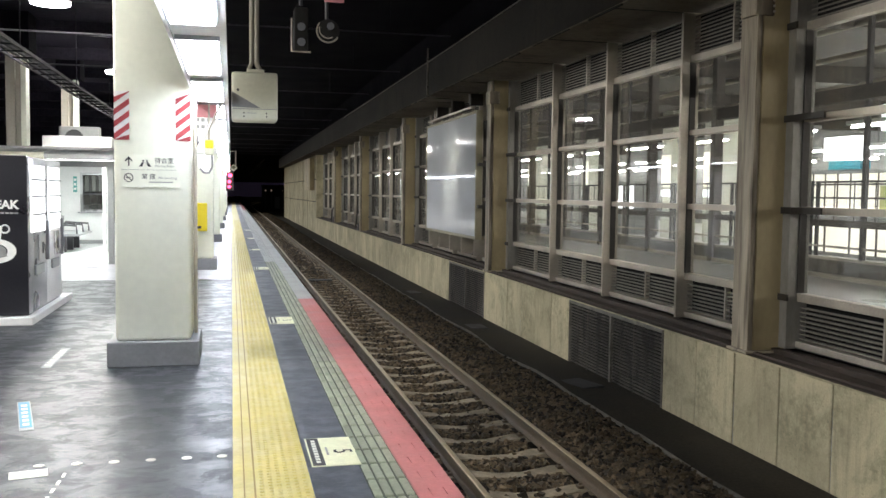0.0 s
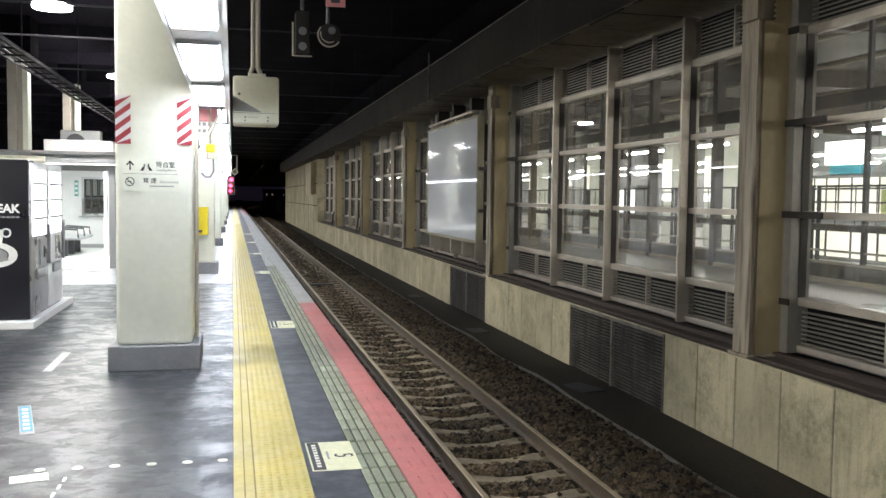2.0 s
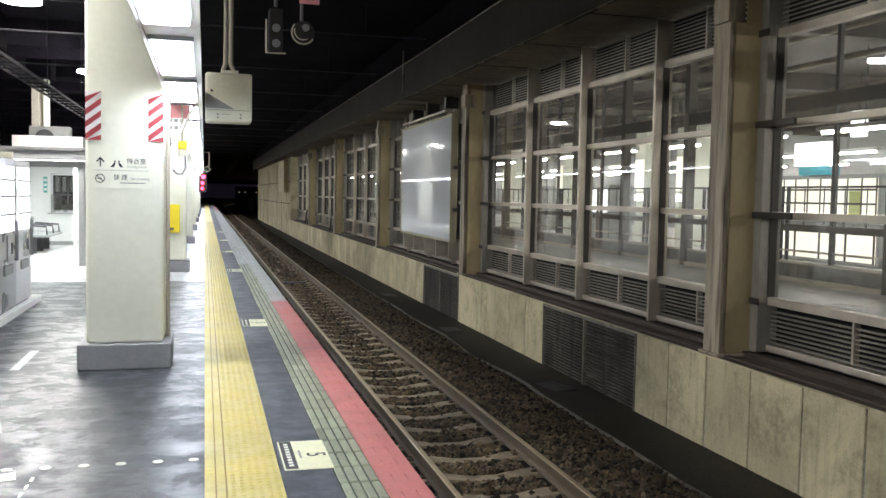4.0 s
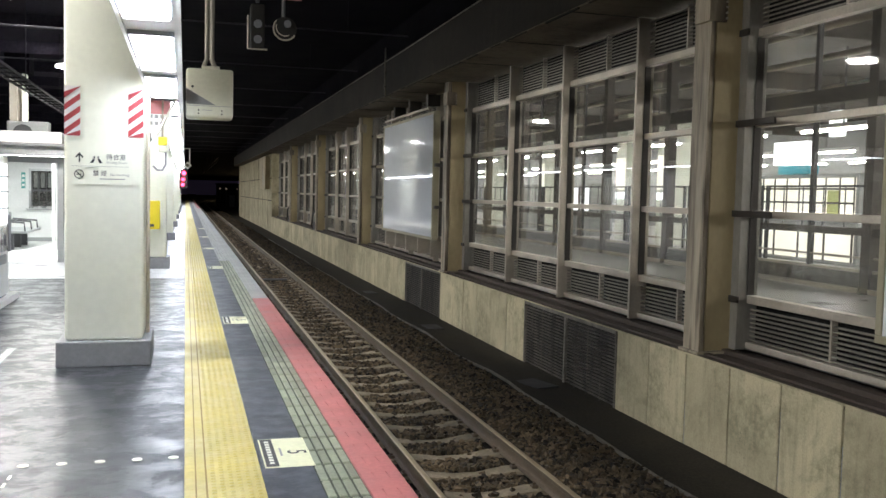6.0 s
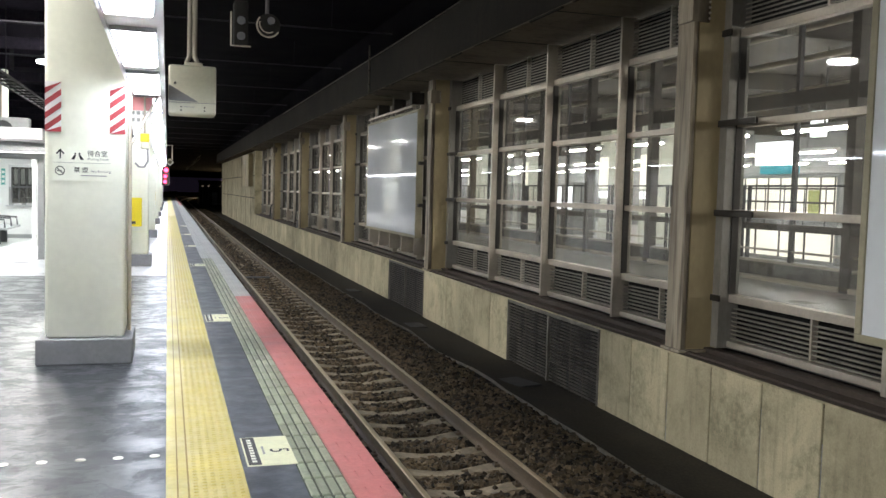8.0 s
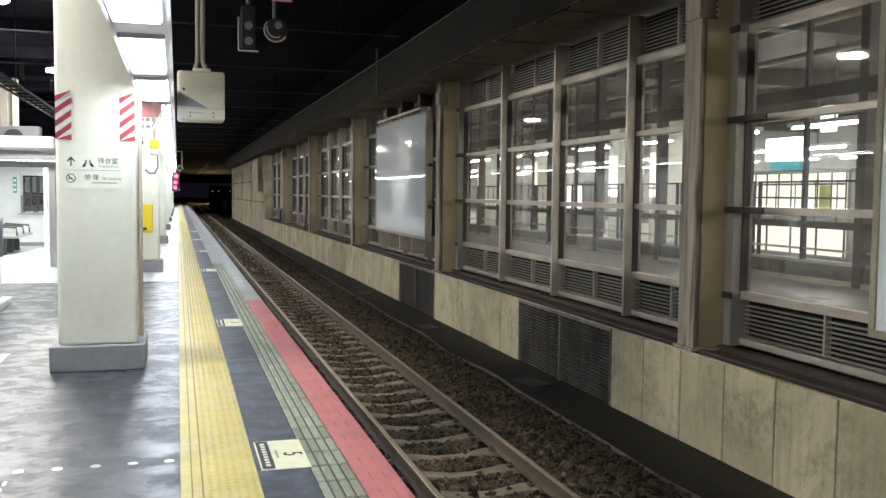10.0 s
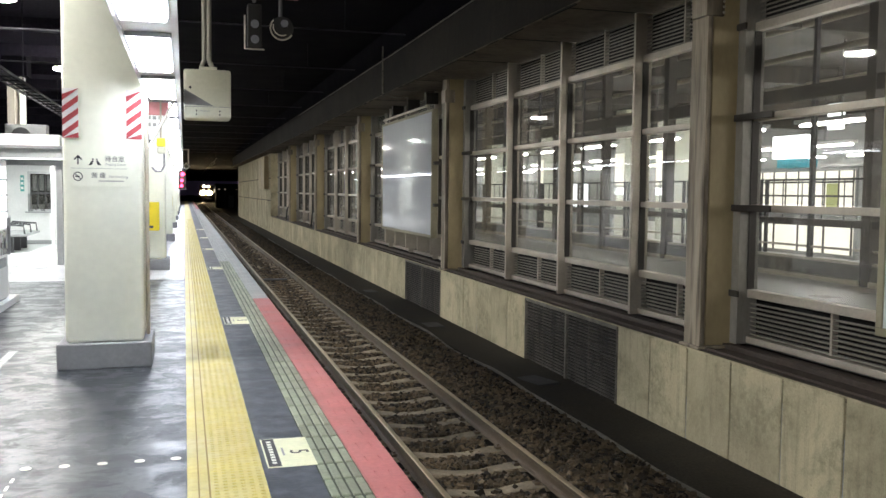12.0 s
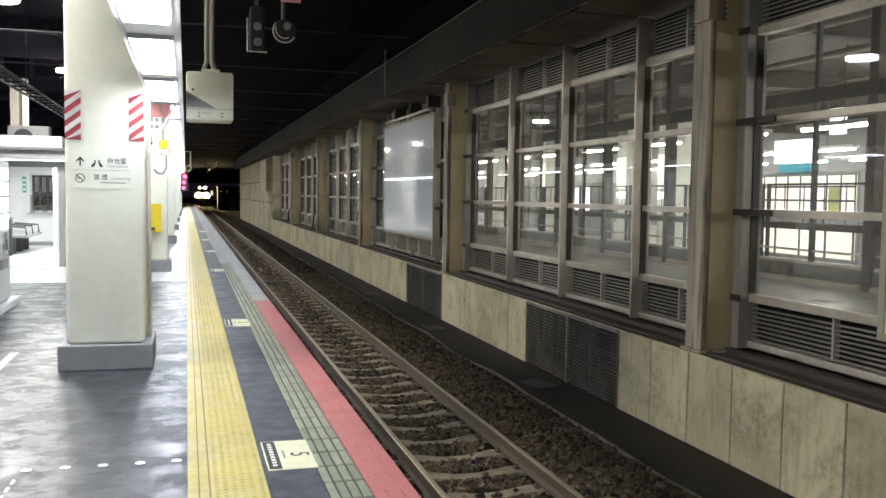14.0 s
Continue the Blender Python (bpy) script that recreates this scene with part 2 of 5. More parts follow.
M_CEIL_STEEL = material("ceiling_steel", (0.022, 0.022, 0.026), 0.6, var=0.2, spec=0.15)
M_COLUMN = material("cream_column_paint", (0.84, 0.855, 0.735), 0.42, var=0.04, scale=1.2, fine=15, stain=(0.70, 0.71, 0.62), stain_amount=0.25, stain_scale=2.5, bump=0.04, bump_scale=18)
M_PLINTH = material("grey_plinth", (0.21, 0.215, 0.23), 0.6, var=0.1, scale=3, fine=30, bump=0.1)
M_STRIPE_R = material("stripe_red", (0.36, 0.045, 0.055), 0.5, var=0.08, bump=0)
M_WHITE = material("white_paint", (0.80, 0.80, 0.79), 0.45, var=0.05, scale=2, fine=20, bump=0.02)
M_OFFWHITE = material("off_white_plastic", (0.58, 0.57, 0.46), 0.45, var=0.06, scale=3, fine=30, bump=0.02)
M_GREYPANEL = material("grey_panel", (0.33, 0.34, 0.34), 0.45, metal=0.1, var=0.08, scale=1.5, fine=20, bump=0.03)
M_SILVER = material("silver_panel", (0.55, 0.55, 0.56), 0.3, metal=0.6, var=0.08, scale=2, fine=20, bump=0.02)
M_BLACK = material("black_vinyl", (0.012, 0.012, 0.017), 0.35, var=0.2, scale=2, bump=0)
M_DARKGREY = material("dark_grey", (0.05, 0.05, 0.055), 0.5, var=0.15)
M_MIDGREY = material("mid_grey", (0.22, 0.22, 0.23), 0.5, var=0.1)
M_INK = material("sign_ink", (0.03, 0.03, 0.035), 0.6, bump=0)
M_INK_PALE = material("pale_ink", (0.30, 0.30, 0.30), 0.6, bump=0)
M_STICKER = material("sticker_white", (0.74, 0.74, 0.66), 0.5, var=0.06, scale=6, fine=40, bump=0)
M_STICKER_WORN = material("sticker_worn", (0.33, 0.35, 0.36), 0.5, var=0.2, scale=9, fine=50, stain=(0.12, 0.125, 0.13), stain_amount=0.6, stain_scale=14, bump=0)
M_PLATE = material("cream_plate", (0.72, 0.72, 0.50), 0.45, var=0.06, scale=6, fine=40, stain=(0.45, 0.45, 0.33), stain_amount=0.3, stain_scale=12, bump=0)
M_STICKER_BLUE = material("sticker_blue", (0.07, 0.28, 0.45), 0.5, var=0.1, bump=0)
M_YELLOW_BOX = material("yellow_plastic", (0.78, 0.62, 0.02), 0.4, var=0.05, bump=0)
M_PINKSIGN = material("red_sign", (0.66, 0.27, 0.29), 0.5, var=0.08, bump=0)
M_BOARD = material("poster_blank", (0.80, 0.83, 0.86), 0.05, var=0.02, scale=1, fine=8, bump=0.012, bump_scale=3, rough_var=0.015, spec=0.8)
M_CABLE = material("cable_grey", (0.30, 0.28, 0.23), 0.6, var=0.1, bump=0)
M_CABLE_DIRTY = material("cable_dusty", (0.17, 0.15, 0.12), 0.8, var=0.3, scale=2, fine=20, bump=0.1)
M_CROSS = material("dusty_purple_steel", (0.028, 0.025, 0.034), 0.45, metal=0.3, bump=0)
M_CABLE_DARK = material("cable_black", (0.03, 0.03, 0.03), 0.6, bump=0)
M_TRAIN = material("train_body", (0.35, 0.36, 0.38), 0.35, metal=0.5, var=0.08)
M_TRAIN_DARK = material("train_underframe", (0.03, 0.03, 0.03), 0.7)
M_TRAIN_FRONT = material("train_front_paint", (0.10, 0.095, 0.05), 0.4, var=0.08)
M_CYAN = material("cyan_panel", (0.02, 0.45, 0.62), 0.5, var=0.05, bump=0)
M_TEAL = material("teal_poster", (0.12, 0.42, 0.38), 0.5, var=0.05, bump=0)
M_LIME = material("pale_yellow_panel", (0.62, 0.66, 0.25), 0.5, var=0.05, bump=0)
M_HALLGREY = material("hall_grey", (0.10, 0.088, 0.076), 0.6, var=0.15, scale=1, fine=12, bump=0.05)
M_PARAPET = stained("grimy_parapet", (0.26, 0.25, 0.22), (0.05, 0.045, 0.04), (0.11, 0.10, 0.085), scale=2.5, amount=0.9)
M_HALLFLOOR = material("hall_floor", (0.55, 0.54, 0.52), 0.35, var=0.15, scale=1, fine=10, bump=0.05)
M_PANEL_GLOW = glow("lightbox_diffuser", (0.93, 1.0, 1.12), PANEL_GLOW)
M_PENDANT_GLOW = glow("pendant_diffuser", (1.0, 0.98, 0.93), PENDANT_GLOW)
M_TUBE_GLOW = glow("tube_light", (1.0, 0.975, 0.91), TUBE_GLOW)
M_ROOM_GLOW = glow("room_light", (0.95, 1.0, 0.99), ROOM_GLOW)
M_VEND_GLOW = glow("vending_window", (0.95, 0.97, 1.0), 2.2)
M_SIGNAL_RED = glow("signal_red", (1.0, 0.03, 0.09), 14.0)
M_HEADLAMP = glow("headlamp", (1.0, 0.74, 0.40), HEADLAMP_GLOW)
M_NIGHT = glow("night_sky", (0.72, 0.55, 1.0), 0.006)
# Glow of the added ovals that imitate headlamp glare.
M_HEADLAMP_GLARE = glow("lamp_glass", (1.0, 0.74, 0.40), 9.0)
M_FAR_LAMP = glow("wayside_lamp", (1.0, 0.74, 0.55), 0.35)
M_WIRE = material("bare_wire", (0.10, 0.075, 0.055), 0.3, metal=0.9, bump=0)
M_SIGN_GLOW = glow("lit_sign", (0.95, 0.98, 1.0), 3.0)
M_STALL_GLOW = glow("lit_stall", (1.0, 0.96, 0.82), 1.15)
M_CABIN = glow("cabin_window", (1.0, 0.88, 0.62), 1.0)
M_LENS = material("lamp_lens", (0.17, 0.175, 0.19), 0.15, bump=0)


# ---- mesh helpers ----
def bm_new():
    return bmesh.new()


def box(bm, x0, x1, y0, y1, z0, z1, bevel=0.0, seg=2):
    m = Matrix.Translation(((x0 + x1) / 2, (y0 + y1) / 2, (z0 + z1) / 2)) @ Matrix.Diagonal((x1 - x0, y1 - y0, z1 - z0, 1))
    r = bmesh.ops.create_cube(bm, size=1, matrix=m)
    if bevel:
        es = list({e for v in r["verts"] for e in v.link_edges})
        bmesh.ops.bevel(bm, geom=es, offset=bevel, segments=seg, affect="EDGES", profile=0.5)
    return bm


def rod(bm, a, b, r, seg=10, r2=None):
    a, b = Vector(a), Vector(b)
    d = b - a
    m = Matrix.Translation((a + b) / 2) @ d.to_track_quat("Z", "Y").to_matrix().to_4x4()
    bmesh.ops.create_cone(bm, cap_ends=True, segments=seg, radius1=r, radius2=r if r2 is None else r2, depth=d.length, matrix=m)
    return bm


def bent(bm, points, r, seg=8):
    """One tube swept along a bent line."""
    pts = [Vector(p) for p in points]
    rings = []
    for i, p in enumerate(pts):
        d = (pts[min(i + 1, len(pts) - 1)] - pts[max(i - 1, 0)]).normalized()
        side = d.cross(Vector((0, 0, 1)) if abs(d.z) < 0.9 else Vector((0, 1, 0))).normalized()
        up = side.cross(d)
        rings.append([bm.verts.new(p + r * (math.cos(k * math.tau / seg) * side + math.sin(k * math.tau / seg) * up)) for k in range(seg)])
    for a, b in zip(rings, rings[1:]):
        # pair the rings by the nearest start, so that the tube doesn't twist
        k0 = min(range(seg), key=lambda k: (b[k].co - a[0].co - (sum((v.co for v in b), Vector()) - sum((v.co for v in a), Vector())) / seg).length)
        for k in range(seg):
            bm.faces.new((a[k], a[(k + 1) % seg], b[(k0 + k + 1) % seg], b[(k0 + k) % seg]))
    bm.faces.new(rings[0])
    bm.faces.new(rings[-1])
    bmesh.ops.recalc_face_normals(bm, faces=bm.faces)
    return bm


def prism(bm, outline, y0, y1):
    """An outline in x, z drawn out along y."""
    a = [bm.verts.new((x, y0, z)) for x, z in outline]
    b = [bm.verts.new((x, y1, z)) for x, z in outline]
    bm.faces.new(a)
    bm.faces.new(b[::-1])
    for i in range(len(a)):
        j = (i + 1) % len(a)
        bm.faces.new((a[j], a[i], b[i], b[j]))
    bmesh.ops.recalc_face_normals(bm, faces=bm.faces)
    return bm


def smooth_mesh(me, angle=40):
    me.polygons.foreach_set("use_smooth", [True] * len(me.polygons))
    me.set_sharp_from_angle(angle=radians(angle))


def mesh_of(name, bm, mat, smooth=False):
    me = bpy.data.meshes.new(name)
    bm.to_mesh(me)
    bm.free()
    me.materials.append(mat)
    if smooth:
        smooth_mesh(me)
    return me


def thing(name, at=(0, 0, 0), label="", category="", group="", kind="", turn=0):
    ob = new(name)
    ob.matrix_basis = pose(*at, 0, 0, turn)
    ob.empty_display_size = 0.1
    return tagged(ob, label, category, group, kind)


def part(name, bm, mat, parent, label="", smooth=False, at=None):
    ob = new(name, mesh_of(name, bm, mat, smooth))
    ob.parent = parent
    if at is not None:
        ob.location = at
    return tagged(ob, label)


def solid(name, bm, mat, label="", category="", group="", kind="", smooth=False):
    return tagged(new(name, mesh_of(name, bm, mat, smooth)), label, category, group, kind)


def piece(name, me, parent, at, turn=None):
    ob = new(name, me)
    ob.parent = parent
    ob.location = at
    if turn:
        ob.rotation_euler = turn
    return ob


def bx(x0, x1, y0, y1, z0, z1, bevel=0.0):
    return box(bm_new(), x0, x1, y0, y1, z0, z1, bevel)


def letters(name, text, size, mat, parent, m, bold=0.0):
    cu = bpy.data.curves.new(name, "FONT")
    cu.body, cu.size, cu.extrude, cu.align_x, cu.align_y = text, size, 0.0008, "CENTER", "CENTER"
    cu.offset = bold
    tmp = bpy.data.objects.new("tmp", cu)
    scene.collection.objects.link(tmp)
    bpy.context.view_layer.update()
    me = bpy.data.meshes.new_from_object(tmp.evaluated_get(bpy.context.evaluated_depsgraph_get()))
    bpy.data.objects.remove(tmp)
    me.materials.clear()
    me.materials.append(mat)
    ob = new(name, me)
    ob.parent = parent
    ob.matrix_basis = m
    return ob

# ---- structure ----
Y0, Y1 = -14.0, 130.0          # platform's ends
PILLAR0, BAY = 8.72, 10.2      # near face of the first wall pillar, spacing along the track

bm = prism(bm_new(), [(-14, 0), (-0.002, 0), (-0.002, -0.014), (1.165, -0.014), (1.165, -0.26), (0.85, -0.34), (0.85, -1.5), (-14, -1.5)], Y0, Y1)
platform = solid("platform_floor", bm, M_FLOOR, "dark grey glossy coated platform floor with worn pale patches", "platform floor", kind="structure")
solid("dark_strip", bx(0.426, 0.722, Y0, Y1, -0.013, 0.0015), M_FLOOR_DARK, "dark blue-grey strip of platform surface between tactile paving and tiles", "platform strip", kind="structure")
solid("tile_bed", bx(0.724, 0.957, Y0, Y1, -0.013, -0.006), M_JOINT, "dark mortar bed under the platform edge tiles", "tile bed", kind="structure")
solid("platform_edge_face", bx(1.167, 1.18, Y0, Y1, -0.25, -0.012), M_CONCRETE, "weathered concrete platform edge above the track", "platform edge", kind="structure")

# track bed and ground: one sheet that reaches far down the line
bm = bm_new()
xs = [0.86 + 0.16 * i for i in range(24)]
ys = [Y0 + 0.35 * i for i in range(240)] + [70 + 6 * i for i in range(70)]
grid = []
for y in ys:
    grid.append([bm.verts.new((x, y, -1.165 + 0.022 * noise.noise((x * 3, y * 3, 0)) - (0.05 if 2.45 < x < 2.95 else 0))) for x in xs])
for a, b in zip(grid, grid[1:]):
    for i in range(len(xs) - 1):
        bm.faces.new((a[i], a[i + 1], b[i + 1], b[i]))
solid("ballast_bed", bm, M_BALLAST_BED, "gravel track bed painted near-black for shade between the stones", "track bed", kind="structure", smooth=True)
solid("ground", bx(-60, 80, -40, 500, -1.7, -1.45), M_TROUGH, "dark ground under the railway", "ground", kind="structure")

# walkway between ballast and wall, with an uneven edge
bm = bm_new()
top, low = [], []
y = Y0
while y < 98:
    x = 4.52 - 0.0010 * max(0, y - 10) + 0.05 * noise.noise((y * 0.6, 3, 1)) + 0.02 * noise.noise((y * 2.4, 9, 1))
    top.append((x, y))
    y += 0.4
va = [bm.verts.new((x, y, -1.12)) for x, y in top]
vb = [bm.verts.new((x + 0.03, y, -1.3)) for x, y in top]
vc = [bm.verts.new((5.56, y, -1.195)) for x, y in top]
for i in range(len(top) - 1):
    bm.faces.new((va[i], vc[i], vc[i + 1], va[i + 1]))
    bm.faces.new((vb[i], va[i], va[i + 1], vb[i + 1]))
bmesh.ops.recalc_face_normals(bm, faces=bm.faces)
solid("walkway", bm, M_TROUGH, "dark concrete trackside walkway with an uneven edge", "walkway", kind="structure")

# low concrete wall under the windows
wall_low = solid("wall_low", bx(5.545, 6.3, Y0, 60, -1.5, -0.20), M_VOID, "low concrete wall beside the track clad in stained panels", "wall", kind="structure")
bm = bm_new()
box(bm, 5.515, 6.3, Y0, 60, -0.198, -0.13, 0.008)
box(bm, 5.60, 5.66, Y0, 60, -0.129, -0.108)
box(bm, 5.86, 5.95, Y0, 60, -0.129, -0.075, 0.006)
trim_bm = bx(5.494, 5.514, Y0, 60, -0.152, -0.134, 0.003)
solid("window_ledge", bm, M_LEDGE, "dark brown stepped ledge along the top of the low wall", "ledge", kind="structure")
solid("trim", trim_bm, M_WALLPANEL, "pale thin edge strip under the brown ledge", "trim", kind="structure")

# blind wall beyond the windows
wall_far = solid("wall_far", bx(5.52, 6.3, 60.02, 96, -1.5, 4.06), M_WALLPANEL, "pale panelled concrete wall at the far end of the platform", "wall", kind="structure")
bm = bx(5.5, 6.3, 96.1, 97, -1.5, 6)
solid("wall_end", bm, M_WALLPANEL, "pale end face of the trackside wall", "wall", kind="structure")

# overhead beam and ceilings
bm = bm_new()
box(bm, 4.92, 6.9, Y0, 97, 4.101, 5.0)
solid("beam_underside", bx(4.925, 6.9, Y0, 97, 4.08, 4.1), M_BEAM_UNDER, "brown concrete beam underside with its lit tone painted in", "beam", kind="structure")
solid("overhead_beam", bm, M_BEAM, "dark concrete beam above the window wall, shade painted in", "beam", kind="structure")
bm = bm_new()
for k in range(-2, 6):
    for m in (0.36, 2.40, 4.90, 7.40):
        y = PILLAR0 + BAY * k + m
        box(bm, 4.94, 5.98, y - 0.012, y + 0.012, 4.072, 4.079)
        box(bm, 4.918, 4.9245, y - 0.01, y + 0.01, 4.081, 4.095)
part("joints", bm, M_VOID, bpy.data.objects["beam_underside"], "dark construction joints")
bm = bm_new()
br_rng = random.Random(11)
y = -2.0
while y < 60:
    n = br_rng.uniform(0.25, 1.1)
    h = br_rng.uniform(0.004, 0.022)
    box(bm, 4.905, 4.935, y, y + n, 4.08 - h, 4.0805)
    y += n + br_rng.uniform(0.1, 0.9)
part("ragged_edge", bm, M_BEAM, bpy.data.objects["beam_underside"], "chipped and crusted lower edge")
# Light failing with height is put into this wall's near-black colour.
solid("wall_upper", bx(5.25, 6.9, Y0, 97, 5.001, 7.0), M_CEIL, "near-black wall set back above the beam, failing light painted in", "wall", kind="structure")
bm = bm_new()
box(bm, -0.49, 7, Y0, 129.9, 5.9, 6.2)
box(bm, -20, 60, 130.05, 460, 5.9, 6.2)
solid("ceiling_track", bm, M_CEIL, "near-black ceiling over the track with its shade painted in", "ceiling", kind="structure")
bm = bm_new()
box(bm, -14, -0.5, Y0, 130, 5.9, 6.2)
for i in range(28):
    yb = -12 + 4.6 * i
    box(bm, -14, -0.5, yb, yb + 0.16, 5.55, 5.9)
solid("ceiling", bm, M_CEIL_SIDE, "station ceiling with cross beams, dim lamp light painted in", "ceiling", kind="structure")
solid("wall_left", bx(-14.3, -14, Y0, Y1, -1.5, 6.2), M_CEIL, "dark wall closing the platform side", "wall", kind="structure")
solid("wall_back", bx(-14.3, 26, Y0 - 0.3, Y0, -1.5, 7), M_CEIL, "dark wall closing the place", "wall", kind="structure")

solid("backdrop", bx(-80, 120, 470, 471, -1.45, 40), M_NIGHT, "dark violet night sky beyond the end of the line", "backdrop", kind="structure")

# hall behind the windows
solid("hall_floor", bx(6.3, 26, Y0, 98, -0.5, 0.08), M_HALLFLOOR, "smooth grey floor of the neighbouring hall", "floor", kind="structure")
solid("hall_step", bx(6.32, 8.75, Y0, 97.6, 0.082, 0.419), M_HALLFLOOR, "raised smooth grey floor edge behind the windows", "floor", kind="structure")
solid("hall_ceiling", bx(6.9, 26, Y0, 98, 4.7, 5.0), M_HALLGREY, "grey ceiling of the neighbouring hall", "ceiling", kind="structure")
solid("hall_wall_far", bx(25.7, 26, Y0, 98, 0.08, 4.7), M_GREYPANEL, "pale wall at the far side of the neighbouring hall", "wall", kind="structure")
solid("hall_wall_end", bx(6.9, 26, 97.7, 98, 0.08, 4.7), M_MIDGREY, "grey end wall of the neighbouring hall", "wall", kind="structure")


# ---- wall pillars ----
def wall_pillar(y):
    t = thing("wall_pillar", (5.56, y, -0.13), "beige painted steel box pillar with grimy front flange on the brown ledge", "pillar", "pillars of the window wall")
    # Shadow line behind the flange, painted as a near-black strip.
    part("recess", bx(0.0165, 0.064, 0.02, 0.24, 0.0, 4.25), M_VOID, t, "near-black strip painted as the shadow behind the flange")
    part("shaft", box(bm_new(), 0.065, 0.46, 0.0, 0.24, 0.031, 4.25, 0.012), M_PILLAR, t, "beige painted steel")
    part("flange", box(bm_new(), -0.012, 0.016, -0.012, 0.31, 0.031, 4.25, 0.006), M_FLANGE, t, "grime-streaked steel flange")
    part("lip", box(bm_new(), 0.017, 0.05, -0.008, 0.004, 0.031, 4.25, 0.003), M_FLANGE, t, "bent lip of the flange")
    part("edge_pipe", rod(bm_new(), (0.478, -0.012, 0.031), (0.478, -0.012, 4.2), 0.016, 12), M_CHROME, t, "bright steel pipe", smooth=True)
    part("base_plate", box(bm_new(), -0.05, 0.53, -0.05, 0.35, 0.0, 0.03, 0.006), M_FLANGE, t)
    b = box(bm_new(), -0.05, 0.18, -0.03, 0.27, 3.7, 3.98, 0.01)
    part("bracket", b, M_FLANGE, t, "riveted top bracket")
    for i in range(4):
        part("bolt", rod(bm_new(), (0.165, -0.03, 3.74 + 0.06 * i), (0.165, -0.045, 3.74 + 0.06 * i), 0.014, 6), M_ALU, t)
    return t


first = wall_pillar(PILLAR0)
for k in (-1, 1, 2, 3, 4):
    copy_thing(first, pose(5.56, PILLAR0 + BAY * k, -0.13))


# ---- window bays ----
SLAT = mesh_of("slat", prism(bm_new(), [(0.0, 0.0), (0.04, 0.012), (0.04, 0.016), (0.0, 0.018)], 0, 1.0), M_LOUVRE)
ZB, Z1, Z2, Z3, Z4, ZT = -0.05, 0.50, 1.46, 2.46, 3.46, 4.06
MULL = [0.36, 2.40, 4.90, 7.40, 10.14]


def window_bay(index, y):
    w = thing("window_%d" % index, (6.03, y, 0), "tall aluminium framed window bay with glass panes and louvres", "window", "window bays", kind="structure")
    for i, m in enumerate(MULL):
        wide = 0.055 if 0 < i < 4 else 0.14
        part("mullion", box(bm_new(), -0.085, 0.17, m - wide / 2, m + wide / 2, ZB - 0.02, ZT + 0.1, 0.006), M_ALU if 0 < i < 4 else M_JAMB, w)
        if i in (0, 4):
            for z, far in ((Z1, 0.10), (Z2, 0.62), (Z3, 0.62), (Z4, 0.10)):
                lo, hi = (m - 0.08, m + 0.30) if i == 0 else (m - far, m + 0.09)
                part("bracket", box(bm_new(), -0.115, -0.086, lo, hi, z - 0.036, z + 0.036, 0.004), M_ALU_DARK, w, "dark steel splice plate")
    for q, (a, b) in enumerate(zip(MULL, MULL[1:])):
        a, b = a + (0.028 if q else 0.071), b - (0.028 if q < 3 else 0.071)
        for z, h in ((ZB + 0.03, 0.035), (Z1, 0.045), (Z2, 0.038), (Z3, 0.038), (Z4, 0.045)):
            part("transom", box(bm_new(), 0.04, 0.16, a - 0.006, b + 0.006, z - h, z + h, 0.005), M_ALU, w)
        for lo, hi in ((Z1, Z2), (Z2, Z3), (Z3, Z4)):
            p = part("pane", bx(0.118, 0.124, a, b, lo + 0.05, hi - 0.05), M_GLASS, w, "clear slightly hazy glass pane")
            p.visible_shadow = False
        # dark gasket beside the panes
        part("gasket", bx(0.03, 0.117, b - 0.014, b + 0.002, Z1 + 0.05, Z4 - 0.05), M_ALU_DARK, w)
        for lo, hi in ((ZB + 0.08, Z1 - 0.05), (Z4 + 0.06, ZT)):
            # Black sheet paints in the shade of the gaps between slats.
            part("louvre_backing", bx(0.165, 0.172, a, b, lo, hi), M_VOID, w, "black sheet painting in the shade between the louvre slats")
            part("louvre_post", bx(0.078, 0.15, (a + b) / 2 - 0.014, (a + b) / 2 + 0.014, lo, hi), M_ALU, w)
            z = lo + 0.004
            while z < hi - 0.03:
                s = piece("slat", SLAT, w, (0.09, a, z))
                s.scale = (1, b - a, 1)
                z += 0.049
    return w


bay = window_bay(1, PILLAR0)
for k, name in ((-1, "window_2"), (-2, "window_3"), (1, "window_4"), (2, "window_5"), (3, "window_6"), (4, "window_7")):
    c = copy_thing(bay, pose(6.03, PILLAR0 + BAY * k, 0))
    c.name = name


